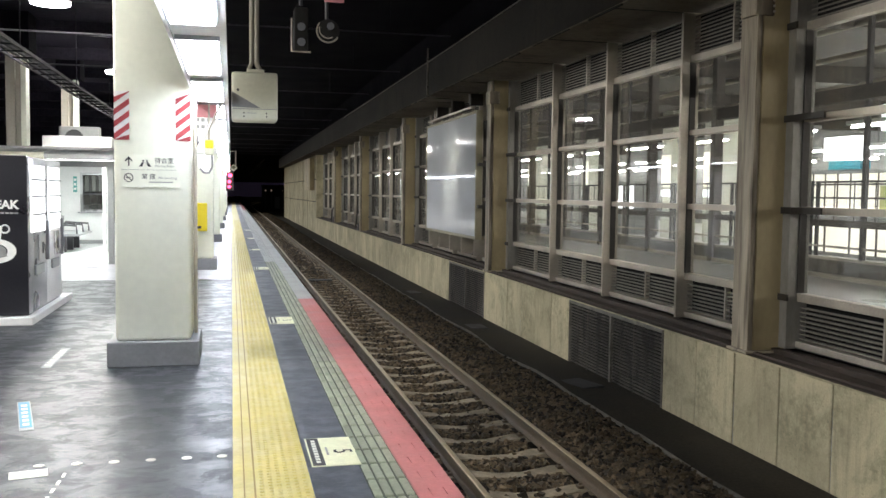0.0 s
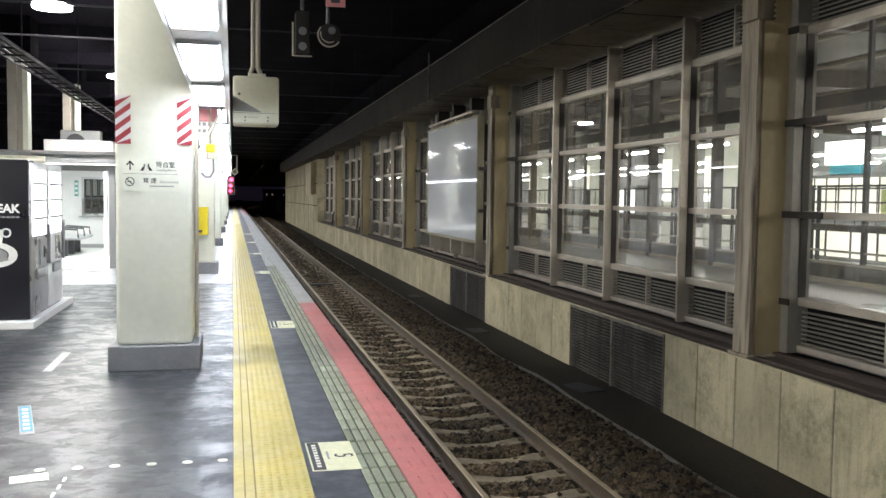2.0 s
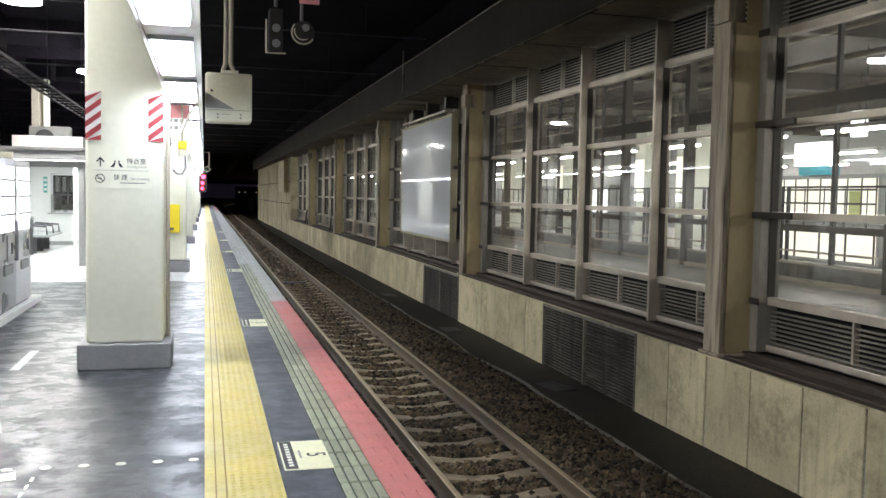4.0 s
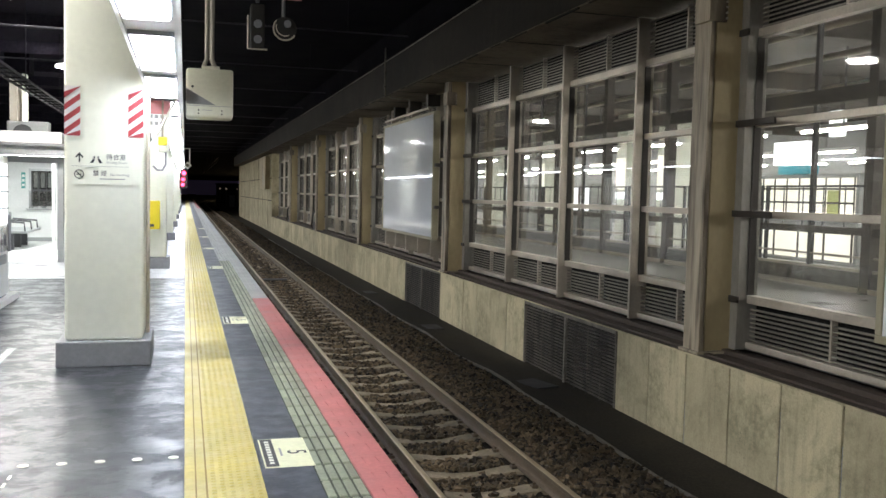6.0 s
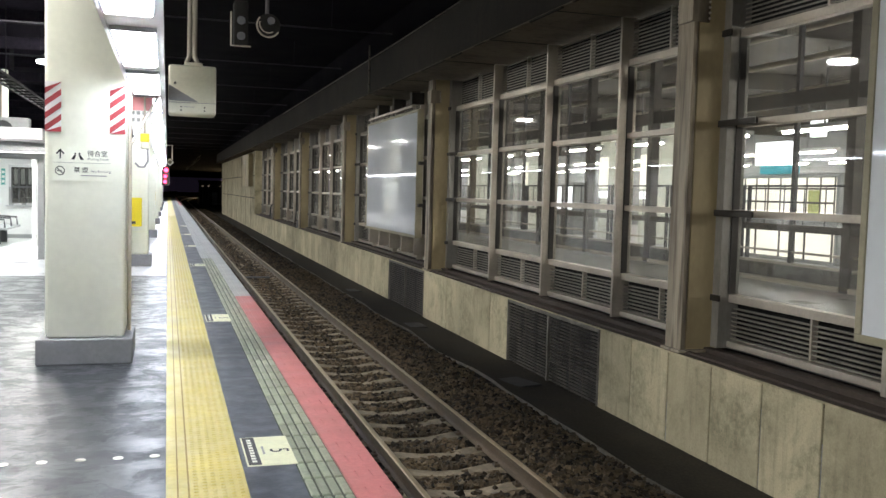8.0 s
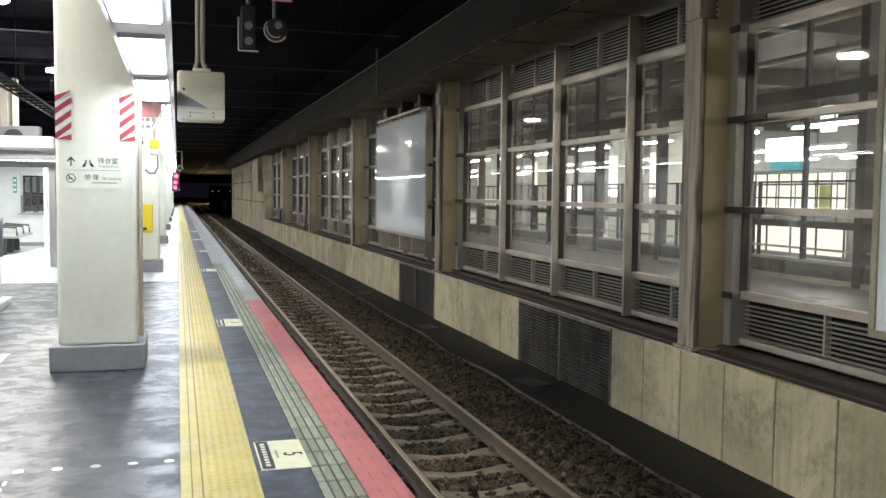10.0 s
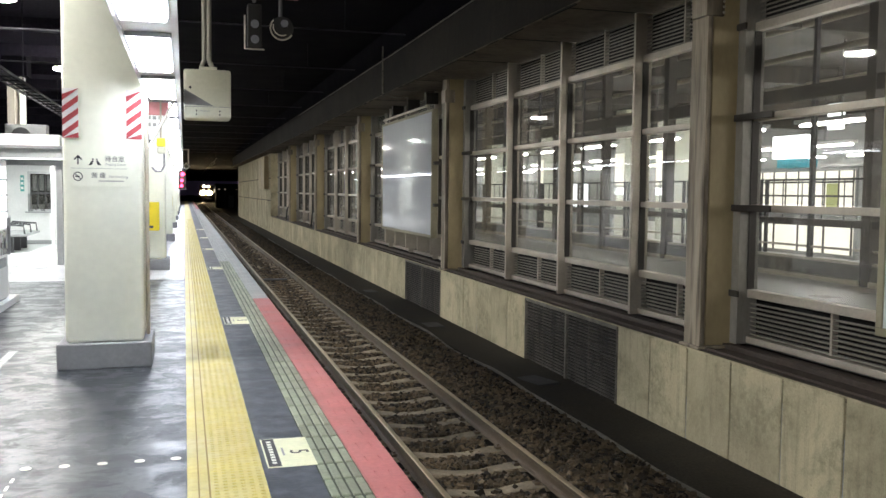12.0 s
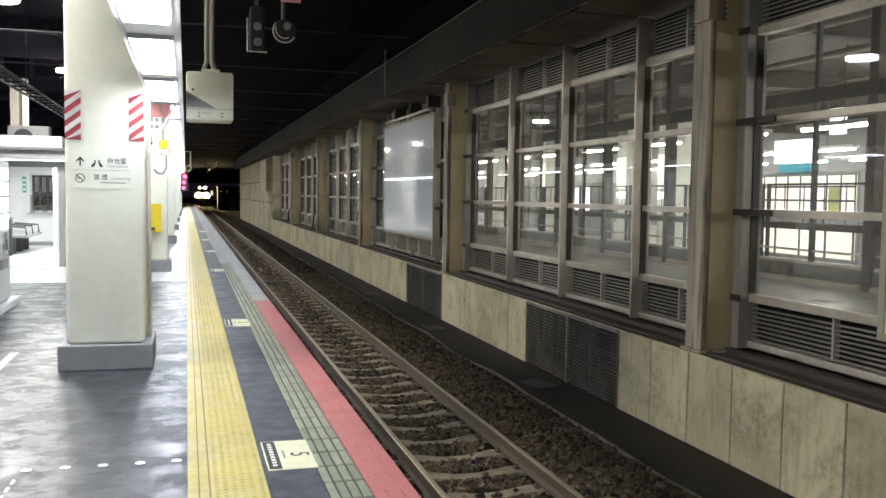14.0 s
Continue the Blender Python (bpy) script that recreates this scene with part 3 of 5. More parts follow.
# ---- poster boards ----
def poster_board(y, length, z0, z1, x=5.66):
    b = thing("poster_board", (x, y, 0), "large blank white glossy poster board in an olive frame on brackets", "poster board", "poster boards on the window wall")
    part("panel", bx(0.012, 0.03, 0.06, length - 0.06, z0 + 0.06, z1 - 0.06), M_BOARD, b, "blank glossy white panel")
    part("backing", bx(0.032, 0.14, 0.0, length, z0, z1), M_BOARD_FRAME, b)
    for nm, c in (("frame_bottom", (0, 0.06, 0, length, z0, z0 + 0.07)), ("frame_top", (0, 0.06, 0, length, z1 - 0.07, z1)),
                  ("frame_side", (0, 0.06, 0, 0.07, z0 + 0.071, z1 - 0.071)), ("frame_side", (0, 0.06, length - 0.07, length, z0 + 0.071, z1 - 0.071))):
        part(nm, box(bm_new(), c[0] - 0.005, c[1] - 0.03, c[2], c[3], c[4], c[5], 0.006), M_BOARD_FRAME, b)
    for i in range(5):
        yy = 0.3 + i * (length - 0.6) / 4
        part("bracket", box(bm_new(), 0.05, 0.42, yy - 0.03, yy + 0.03, z0 - 0.42, z0 - 0.002, 0.006), M_ALU, b)
    for z in (z0 + 0.75, z0 + 1.75):
        part("hinge", bx(0.03, 0.36, -0.13, -0.002, z, z + 0.08), M_ALU_DARK, b, "dark steel fixing")
    return b


poster_board(20.45, 5.6, 0.50, 3.58)
poster_board(0.6, 5.6, 0.42, 4.0)
light = thing("poster_lamp", (5.60, 20.5, 3.66), "slim fluorescent lamp bar above the poster board", "lamp")
part("bar", rod(bm_new(), (0, 0.2, 0), (0, 5.0, 0), 0.035, 10), M_ALU, light)
for yy in (0.8, 2.6, 4.4):
    part("arm", rod(bm_new(), (0, yy, 0), (0.3, yy, 0.2), 0.02, 8), M_ALU_DARK, light)
    part("bracket", box(bm_new(), 0.1, 0.42, yy - 0.09, yy + 0.09, 0.1, 0.38, 0.01), M_ALU_DARK, light)


# ---- wall grilles ----
GSLAT = mesh_of("slat", prism(bm_new(), [(0.0, 0.004), (0.032, 0.016), (0.032, 0.020), (0.0, 0.012)], 0, 1.0), M_GRILLE)


def wall_grille(y0, y1):
    g = thing("wall_grille", (5.50, y0, -1.19), "dark steel louvred ventilation grille set in the low wall", "grille", "grilles of the low wall", turn=0)
    n, h = y1 - y0, 1.04
    # Shade between the slats is painted in with this black sheet.
    part("backing", bx(0.04, 0.044, 0.01, n - 0.01, 0, h), M_VOID, g, "black sheet painting in the dark between the grille slats")
    for yy in (0.0, n / 2, n):
        part("post", bx(-0.008, 0.038, max(0, yy - 0.03) + 0.004, min(n, yy + 0.03) - 0.004, 0.0, h), M_GRILLE_FRAME, g, "paler steel post")
    part("rail", bx(-0.006, 0.038, 0.035, n - 0.035, h - 0.05, h), M_GRILLE_FRAME, g)
    for a in (0.034, n / 2 + 0.034):
        for i in range(20):
            s = piece("slat", GSLAT, g, (0.0, a, 0.02 + 0.048 * i))
            s.scale = (1, n / 2 - 0.068, 1)
        for j in range(1, 4):
            part("bar", bx(-0.004, 0.0, a + j * n / 8 - 0.006, a + j * n / 8 + 0.006, 0.0, h - 0.052), M_GRILLE, g)
    return g


wall_grille(10.57, 13.9)
wall_grille(19.08, 22.36)


# ---- the hall beyond the glass ----
def hall_screen():
    """Second glazed screen with a low parapet, behind the first one."""
    for k in range(-4, 20):
        y = 1.85 + 2.55 * k
        s = thing("hall_screen", (8.6, y, 0.42), "grey steel screen with grimy low parapet in the hall", "screen", "screens in the hall")
        part("post", bx(-0.08, 0.08, 0, 0.16, 0, 4.28), M_HALLGREY, s)
        part("post", bx(-0.03, 0.03, 1.20, 1.27, 0.30, 4.28), M_DARKGREY, s)
        part("sill", bx(-0.09, 0.09, 0.17, 2.54, 0.0, 0.07), M_ALU, s, "pale sill")
        part("parapet", bx(-0.05, 0.05, 0.17, 2.54, 0.071, 0.27), M_PARAPET, s, "grimy grey parapet panel")
        part("rail", bx(-0.03, 0.03, 0.17, 2.54, 0.271, 0.31), M_ALU, s)
        part("rail", bx(-0.025, 0.025, 0.17, 2.54, 0.45, 0.48), M_ALU, s)
        part("transom", bx(-0.06, 0.06, 0.17, 2.54, 0.76, 0.86), M_HALLGREY, s)
        part("transom", bx(-0.07, 0.07, 0.17, 2.54, 2.56, 2.76), M_HALLGREY, s)


hall_screen()
for i in range(26):
    y = -8 + 3.6 * i
    for x in (12.5, 18.0, 23.0):
        t = thing("ceiling_light", (x, y, 3.05), "white fluorescent tube light under the hall ceiling", "ceiling light", "tube lights of the hall")
        part("housing", bx(-0.12, 0.12, 0, 2.5, 0.06, 0.14), M_WHITE, t)
        part("tube", rod(bm_new(), (0, 0.05, 0.02), (0, 2.45, 0.02), 0.022, 8), M_TUBE_GLOW, t, "glowing white tube")
        part("stem", rod(bm_new(), (0, 1.2, 0.14), (0, 1.2, 1.65), 0.02, 6), M_MIDGREY, t)


# pale service pipes and beams under the hall ceiling
for x, z in ((9.6, 4.35), (11.0, 4.2), (14.5, 4.3)):
    p = thing("service_pipe", (x, 0, z), "pale service pipe under the hall ceiling", "pipe", "service pipes of the hall")
    part("pipe", rod(bm_new(), (0, -10, 0), (0, 90, 0), 0.06, 10), M_ALU, p, smooth=True)
    for i in range(12):
        part("hanger", rod(bm_new(), (0, -8 + 8 * i, 0), (0, -8 + 8 * i, 4.71 - z), 0.012, 6), M_HALLGREY, p)
for i in range(16):
    h = thing("hall_beam", (9.0, -6 + 6.1 * i, 4.3), "dark cross beam under the hall ceiling", "beam", "beams of the hall")
    part("beam", bx(0, 16.6, 0, 0.25, 0, 0.41), M_HALLGREY, h)

# railing along the neighbouring platform
BAR = mesh_of("bar", rod(bm_new(), (0, 0, 1.0), (0, 0, 1.82), 0.012, 6), M_DARKGREY)
for k in range(14):
    r = thing("railing", (11.6, 4.0 + 3.0 * k, 0.08), "dark steel railing with upright bars in the hall", "railing", "railings in the hall")
    part("kerb_wall", bx(-0.1, 0.1, 0.0, 2.9, 0.0, 0.2), M_HALLGREY, r, "low grey kerb wall")
    part("top_rail", bx(-0.03, 0.03, 0.0, 2.9, 1.82, 1.86), M_DARKGREY, r)
    part("low_rail", bx(-0.02, 0.02, 0.0, 2.9, 0.95, 1.0), M_DARKGREY, r)
    for y in (0.05, 2.85):
        part("post", bx(-0.03, 0.03, y - 0.03, y + 0.03, 0.201, 1.819), M_DARKGREY, r)
    for i in range(4):
        piece("bar", BAR, r, (0, 0.6 + 0.58 * i, 0))

# lit stalls and notice boards on the neighbouring platform
for i, (y, h, wdt, m, nm, lab) in enumerate((
        (17.6, 2.25, 4.2, M_GREYPANEL, "kiosk", "grey lit kiosk with a cyan canopy band"),
        (12.6, 2.6, 0.6, M_COLUMN, "hall_column", "cream hall column, its lit face made as glowing panels"),
        (22.6, 2.1, 1.8, M_GREYPANEL, "vending_cabinet", "grey vending cabinet with lit window in the hall"),
        (26.6, 2.6, 0.5, M_COLUMN, "hall_column", "cream hall column, its lit face made as glowing panels"),
        (29.3, 2.6, 0.8, M_COLUMN, "hall_column", "cream hall column, its lit face made as glowing panels"),
        (32.2, 2.1, 2.4, M_GREYPANEL, "vending_cabinet", "grey vending cabinet with lit window in the hall"),
        (36.9, 2.6, 0.8, M_COLUMN, "hall_column", "cream hall column, its lit face made as glowing panels"),
        (40.0, 2.1, 2.0, M_GREYPANEL, "vending_cabinet", "grey vending cabinet with lit window in the hall"),
        (44.3, 2.6, 0.9, M_COLUMN, "hall_column", "cream hall column, its lit face made as glowing panels"))):
    t = thing(nm, (15.4, y, 0.08), lab, nm.split("_")[-1])
    part("body", box(bm_new(), 0, 1.0, 0, wdt, 0, h if nm != "hall_column" else 4.6, 0.03), m, t)
    if nm == "kiosk":
        part("sign", box(bm_new(), -0.06, 0.2, 1.9, 3.2, h + 0.26, h + 0.86, 0.01), M_SIGN_GLOW, t, "lit white sign")
        part("canopy", box(bm_new(), -0.12, 0.2, 1.7, 2.9, h + 0.01, h + 0.24, 0.01), M_CYAN, t, "cyan canopy band")
        part("window", bx(-0.02, -0.004, 0.1, wdt - 0.1, 1.15, h - 0.1), M_STALL_GLOW, t, "lit window")
        for i in range(9):
            part("bar", bx(-0.04, -0.021, 0.1 + 0.5 * i, 0.14 + 0.5 * i, 1.15, h - 0.1), M_HALLGREY, t)
        for z in (1.12, 1.5, 1.85):
            part("rail", bx(-0.06, -0.041, 0.1, wdt - 0.1, z, z + 0.05), M_HALLGREY, t)
        part("low_window", bx(-0.02, -0.004, 0.1, wdt - 0.1, 0.1, 0.82), M_STALL_GLOW, t, "lit lower window")
        for q in range(5):
            part("bar", bx(-0.04, -0.021, 0.1 + 0.98 * q, 0.16 + 0.98 * q, 0.1, 0.82), M_HALLGREY, t)
        part("panel", bx(-0.03, -0.022, 0.62, 1.05, 1.16, 1.84), M_LIME, t, "pale yellow panel")
    elif nm == "hall_column":
        # Glowing panels added in place of light falling on the column.
        part("advert", bx(-0.03, -0.004, 0.06, wdt - 0.06, 1.85, 3.0), M_STALL_GLOW, t, "glowing panel standing in for the column's lit face")
        part("band", bx(-0.025, -0.004, 0.06, wdt - 0.06, 1.5, 1.75), M_SIGN_GLOW, t, "glowing band added for the column's lit face")
    elif nm == "vending_cabinet":
        part("window", bx(-0.02, -0.004, 0.15, wdt - 0.15, 1.0, h - 0.15), M_VEND_GLOW, t, "lit display window")


hs = thing("hanging_sign", (15.0, 17.75, 3.2), "lit white sign box hanging in the hall", "sign")
part("case", box(bm_new(), -0.08, 0.08, 0.0, 0.42, 0.0, 0.62, 0.02), M_SIGN_GLOW, hs, "glowing white case")
part("hanger", rod(bm_new(), (0, 0.2, 0.62), (0, 0.2, 1.65), 0.015, 6), M_HALLGREY, hs)


# ---- platform columns ----
def platform_column(y):
    c = thing("platform_column", (-0.69, y, 0), "cream painted square column on a grey plinth", "column", "columns along the platform")
    part("plinth", box(bm_new(), -0.40, 0.40, -0.0, 0.72, 0.0, 0.23, 0.012), M_PLINTH, c, "grey painted plinth")
    part("shaft", box(bm_new(), -0.33, 0.33, 0.06, 0.62, 0.231, 5.9, 0.035, 3), M_COLUMN, c, smooth=True)
    return c


col = platform_column(8.34)
for k in (-2, -1, 1, 2, 3, 4, 5, 6, 7):
    copy_thing(col, pose(-0.69, 8.34 + 10.05 * k, 0))


def striped_plate(parent, x, y, z, wdt, h):
    """White plate with slanting red bands."""
    part("warning_plate", bx(x, x + wdt, y - 0.005, y - 0.002, z, z + h), M_WHITE, parent, "white plate with red diagonal stripes")
    n = 4
    for i in range(-1, n):
        zz = z + i * h / n
        quad = [(x, zz), (x + wdt, zz + h / n * 0.95), (x + wdt, zz + h / n * 1.45), (x, zz + h / n * 0.5)]
        quad = [(a, min(max(b, z), z + h)) for a, b in quad]
        if abs(quad[0][1] - quad[3][1]) + abs(quad[1][1] - quad[2][1]) < 0.01:
            continue
        b = bm_new()
        uniq = []
        for q in quad:
            if q not in uniq:
                uniq.append(q)
        prism(b, uniq, y - 0.009, y - 0.0055)
        part("stripe", b, M_STRIPE_R, parent, "red band")


striped_plate(col, -0.325, 0.06, 2.04, 0.13, 0.43)
striped_plate(col, 0.20, 0.06, 2.04, 0.13, 0.43)

# direction and no-smoking notice
sg = thing("notice", (-0.705, 8.394, 1.62), "white notice with arrow, waiting room and no smoking lines", "sign")
part("sheet", bx(-0.25, 0.25, -0.003, 0.0, 0.0, 0.29), M_COLUMN, sg)
ab = bm_new()
box(ab, -0.193, -0.182, -0.006, -0.0035, 0.19, 0.26)
prism(ab, [(-0.2225, 0.235), (-0.2125, 0.228), (-0.1875, 0.256), (-0.1625, 0.228), (-0.1525, 0.235), (-0.1875, 0.275)], -0.006, -0.0035)
part("arrow", ab, M_INK, sg, "black upward arrow")
pg = bm_new()
for px, lean in ((-0.066, -0.022), (-0.032, 0.022)):
    prism(pg, [(px - 0.008, 0.225), (px + 0.008, 0.225), (px + lean + 0.014, 0.185), (px + lean - 0.014, 0.185)], -0.006, -0.0035)
    rod(pg, (px, -0.006, 0.236), (px, -0.0035, 0.236), 0.008, 10)
part("pictogram", pg, M_INK, sg, "waiting room pictogram")
part("line", bx(-0.25, 0.22, -0.006, -0.0035, 0.155, 0.158), M_INK_PALE, sg)
ring = bm_new()
for i in range(24):
    a0, a1 = i * math.tau / 24, (i + 1) * math.tau / 24
    prism(ring, [(-0.19 + 0.040 * math.cos(a0), 0.085 + 0.040 * math.sin(a0)), (-0.19 + 0.040 * math.cos(a1), 0.085 + 0.040 * math.sin(a1)),
                 (-0.19 + 0.033 * math.cos(a1), 0.085 + 0.033 * math.sin(a1)), (-0.19 + 0.033 * math.cos(a0), 0.085 + 0.033 * math.sin(a0))], -0.006, -0.0035)
prism(ring, [(-0.216, 0.107), (-0.211, 0.112), (-0.164, 0.063), (-0.169, 0.058)], -0.006, -0.0035)
box(ring, -0.213, -0.175, -0.0075, -0.0062, 0.080, 0.088)
part("no_smoking_mark", ring, M_INK, sg, "barred cigarette ring")
ROT_UP = Matrix.Rotation(radians(90), 4, "X")
letters("lettering", "\u5f85\u5408\u5ba4", 0.056, M_INK, sg, Matrix.Translation((0.115, -0.0045, 0.237)) @ ROT_UP)
letters("lettering", "Waiting Room", 0.030, M_INK_PALE, sg, Matrix.Translation((0.12, -0.0045, 0.192)) @ ROT_UP)
letters("lettering", "\u7981 \u7159", 0.052, M_INK, sg, Matrix.Translation((-0.02, -0.0045, 0.093)) @ ROT_UP)
letters("lettering", "No Smoking", 0.032, M_INK_PALE, sg, Matrix.Translation((0.145, -0.0045, 0.085)) @ ROT_UP)
part("text_bar", bx(-0.02, 0.19, -0.006, -0.0035, 0.043, 0.051), M_INK_PALE, sg)

# conduit beside the first column
cd = thing("conduit", (-0.335, 8.75, 0), "pale conduit running down the column side", "conduit")
part("pipe", bent(bm_new(), [(0.0, 0, 0.24), (0.0, 0, 2.2), (0.0, 0.05, 2.38), (-0.02, 0.05, 2.52)], 0.018), M_ALU, cd, smooth=True)

# ---- light box strip over the platform edge ----
sf = bm_new()
box(sf, -0.352, -0.03, Y0, 100, 2.515, 2.64, 0.004)
box(sf, -0.05, -0.028, Y0, 100, 2.49, 2.514)
box(sf, -0.354, -0.335, Y0, 100, 2.49, 2.514)
soffit = solid("soffit", sf, M_WHITE, "long white soffit strip carrying the light boxes", "soffit", kind="structure")
lb = thing("light_box", (-0.20, 5.52, 2.50), "bright rectangular light box under the white soffit", "light box", "light boxes along the platform")
part("diffuser", box(bm_new(), -0.115, 0.12, 0.03, 1.47, -0.034, -0.002, 0.010), M_PANEL_GLOW, lb, "glowing white diffuser")
fr = bm_new()
box(fr, -0.128, -0.117, 0.0, 1.5, -0.012, 0.014)
box(fr, 0.122, 0.133, 0.0, 1.5, -0.012, 0.014)
box(fr, -0.116, 0.121, 0.0, 0.028, -0.014, 0.014)
box(fr, -0.116, 0.121, 1.472, 1.5, -0.014, 0.014)
part("frame", fr, M_GREYPANEL, lb, "grey metal frame")
for k in [i for i in range(-7, 46) if i]:
    copy_thing(lb, pose(-0.20, 5.52 + 2.07 * k, 2.50))
# hangers of the strip
for i in range(10):
    h = thing("hanger", (-0.19, 3.4 + 10.05 * i, 2.64), "thin steel hanger rod of the soffit", "hanger", "hangers of the soffit")
    part("rod", rod(bm_new(), (0, 0, 0), (0, 0, 3.26), 0.015, 8), M_CEIL_STEEL, h)

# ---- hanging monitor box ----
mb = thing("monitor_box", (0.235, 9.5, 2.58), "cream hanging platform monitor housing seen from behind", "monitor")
part("housing", box(bm_new(), -0.235, 0.235, 0.0, 0.30, -0.255, 0.25, 0.03, 3), M_OFFWHITE, mb, "cream plastic housing", smooth=True)
part("lower_cover", box(bm_new(), -0.228, 0.228, -0.007, -0.0005, -0.232, -0.135, 0.003, 1), M_OFFWHITE, mb, "cream lower cover")
part("seam", bx(-0.232, 0.232, -0.003, -0.0005, -0.134, -0.129), M_MIDGREY, mb)
# Triangular cast shadow on the housing, painted as a grey shape.
part("badge", prism(bm_new(), [(-0.232, 0.045), (-0.232, -0.115), (0.06, -0.122)], -0.006, -0.001), M_MIDGREY, mb, "triangular shadow painted on in grey")
for xx in (-0.11, 0.12):
    for zz in (-0.175, -0.21):
        part("screw", rod(bm_new(), (xx, -0.008, zz), (xx, -0.014, zz), 0.009, 8), M_DARKGREY, mb)
part("latch", rod(bm_new(), (-0.17, -0.004, 0.06), (-0.17, -0.016, 0.06), 0.014, 8), M_DARKGREY, mb)
part("label", bx(-0.08, 0.02, -0.0105, -0.0085, -0.178, -0.172), M_INK_PALE, mb)
part("mount", box(bm_new(), -0.08, 0.10, 0.06, 0.2, 0.251, 0.285, 0.006), M_OFFWHITE, mb)
part("pipe", bent(bm_new(), [(-0.06, 0.1, 0.28), (-0.03, 0.12, 0.36), (-0.03, 0.12, 3.32)], 0.022), M_CABLE, mb, smooth=True)
part("pipe", bent(bm_new(), [(0.05, 0.1, 0.28), (0.02, 0.12, 0.36), (0.02, 0.12, 3.32)], 0.026), M_CABLE, mb, smooth=True)

# ---- signal group under the ceiling ----
sl = thing("signal_lamp", (0.90, 12.0, 3.75), "dark unlit signal head with two lenses and a pale bracket", "signal")
part("housing", box(bm_new(), -0.09, 0.09, 0.0, 0.25, -0.29, 0.28, 0.02), M_VOID, sl)
for zz in (0.02, -0.18):
    part("lens", rod(bm_new(), (0.0, -0.012, zz), (0.0, -0.002, zz), 0.055, 16), M_LENS, sl, "dull glass lens")
part("bracket", bent(bm_new(), [(-0.13, -0.02, 0.12), (-0.13, -0.02, -0.31), (0.12, -0.02, -0.31)], 0.012, 6), M_ALU, sl)
part("stem", rod(bm_new(), (0, 0.12, 0.32), (0, 0.12, 2.15), 0.025, 8), M_DARKGREY, sl)
hn = thing("horn_speaker", (1.25, 12.0, 3.73), "dark horn loudspeaker with a pale rim under the ceiling", "loudspeaker")
part("bell", rod(bm_new(), (0, 0.0, 0.0), (0, 0.26, 0.04), 0.155, 24, 0.06), M_VOID, hn, smooth=True)
# Pale double arc, only along the left and lower rim.
rim = bm_new()
for i in range(9, 22):
    a0, a1 = i * math.tau / 24, (i + 1) * math.tau / 24
    rod(rim, (0.15 * math.cos(a0), -0.006, 0.15 * math.sin(a0)), (0.15 * math.cos(a1), -0.006, 0.15 * math.sin(a1)), 0.011, 6)
for i in range(11, 20):
    a0, a1 = i * math.tau / 24, (i + 1) * math.tau / 24
    rod(rim, (0.115 * math.cos(a0), -0.012, 0.02 + 0.115 * math.sin(a0)), (0.115 * math.cos(a1), -0.012, 0.02 + 0.115 * math.sin(a1)), 0.008, 6)
part("rim", rim, M_ALU, hn, "pale arcs along the left and lower rim")
part("driver", rod(bm_new(), (0.03, -0.05, 0.06), (0.03, 0.02, 0.06), 0.05, 14), M_LENS, hn)
part("stem", rod(bm_new(), (0, 0.2, 0.05), (0, 0.2, 2.14), 0.025, 8), M_DARKGREY, hn)
rp = thing("number_plate", (1.32, 11.9, 4.09), "small red plate hanging under the ceiling", "sign")
part("plate", bx(-0.13, 0.13, 0, 0.01, 0, 0.22), M_PINKSIGN, rp)
part("bar", bx(-0.06, 0.06, -0.004, -0.001, 0.05, 0.12), M_INK, rp, "dark bar")
part("stem", rod(bm_new(), (0, 0.03, 0.2), (0, 0.03, 1.81), 0.02, 8), M_DARKGREY, rp)

# ---- signs and fittings beyond the first column ----
rs = thing("hanging_sign", (-0.27, 9.6, 2.16), "faded red and white hanging sign under the light strip", "sign")
part("panel", box(bm_new(), -0.11, 0.12, 0, 0.05, 0.195, 0.326, 0.006), M_PINKSIGN, rs, "red panel")
part("panel", box(bm_new(), -0.11, 0.12, 0, 0.05, -0.18, 0.193, 0.006), M_WHITE, rs, "white panel")
aw = bm_new()
box(aw, -0.085, -0.07, -0.006, -0.002, -0.07, 0.0)
prism(aw, [(-0.102, -0.06), (-0.053, -0.06), (-0.0775, -0.10)], -0.006, -0.002)
part("arrow", aw, M_INK, rs, "black downward arrow")
for i in range(2):
    for j in range(3):
        part("text_bar", bx(-0.09 + 0.055 * j, -0.055 + 0.055 * j, -0.006, -0.002, 0.15 - 0.07 * i, 0.185 - 0.07 * i), M_INK_PALE, rs)
part("hanger", rod(bm_new(), (-0.05, 0.025, 0.326), (-0.05, 0.025, 0.36), 0.012, 6), M_ALU, rs)
br = thing("brace", (-0.09, 9.35, 2.49), "pale diagonal steel brace under the light strip", "brace")
part("rod", rod(bm_new(), (0, 0, 0), (-0.262, -0.42, -0.55), 0.012, 8), M_ALU, br)
part("clamp", box(bm_new(), -0.29, -0.25, -0.46, -0.38, -0.60, -0.52, 0.01), M_MIDGREY, br)
bc = thing("beacon", (-0.225, 9.45, 2.03), "small yellow beacon with a hooked cable", "beacon")
part("lamp", box(bm_new(), -0.04, 0.045, 0, 0.08, 0, 0.085, 0.01), M_YELLOW_BOX, bc, "yellow lamp body")
part("base", box(bm_new(), -0.035, 0.05, -0.01, 0.09, -0.07, -0.002, 0.01), M_OFFWHITE, bc)
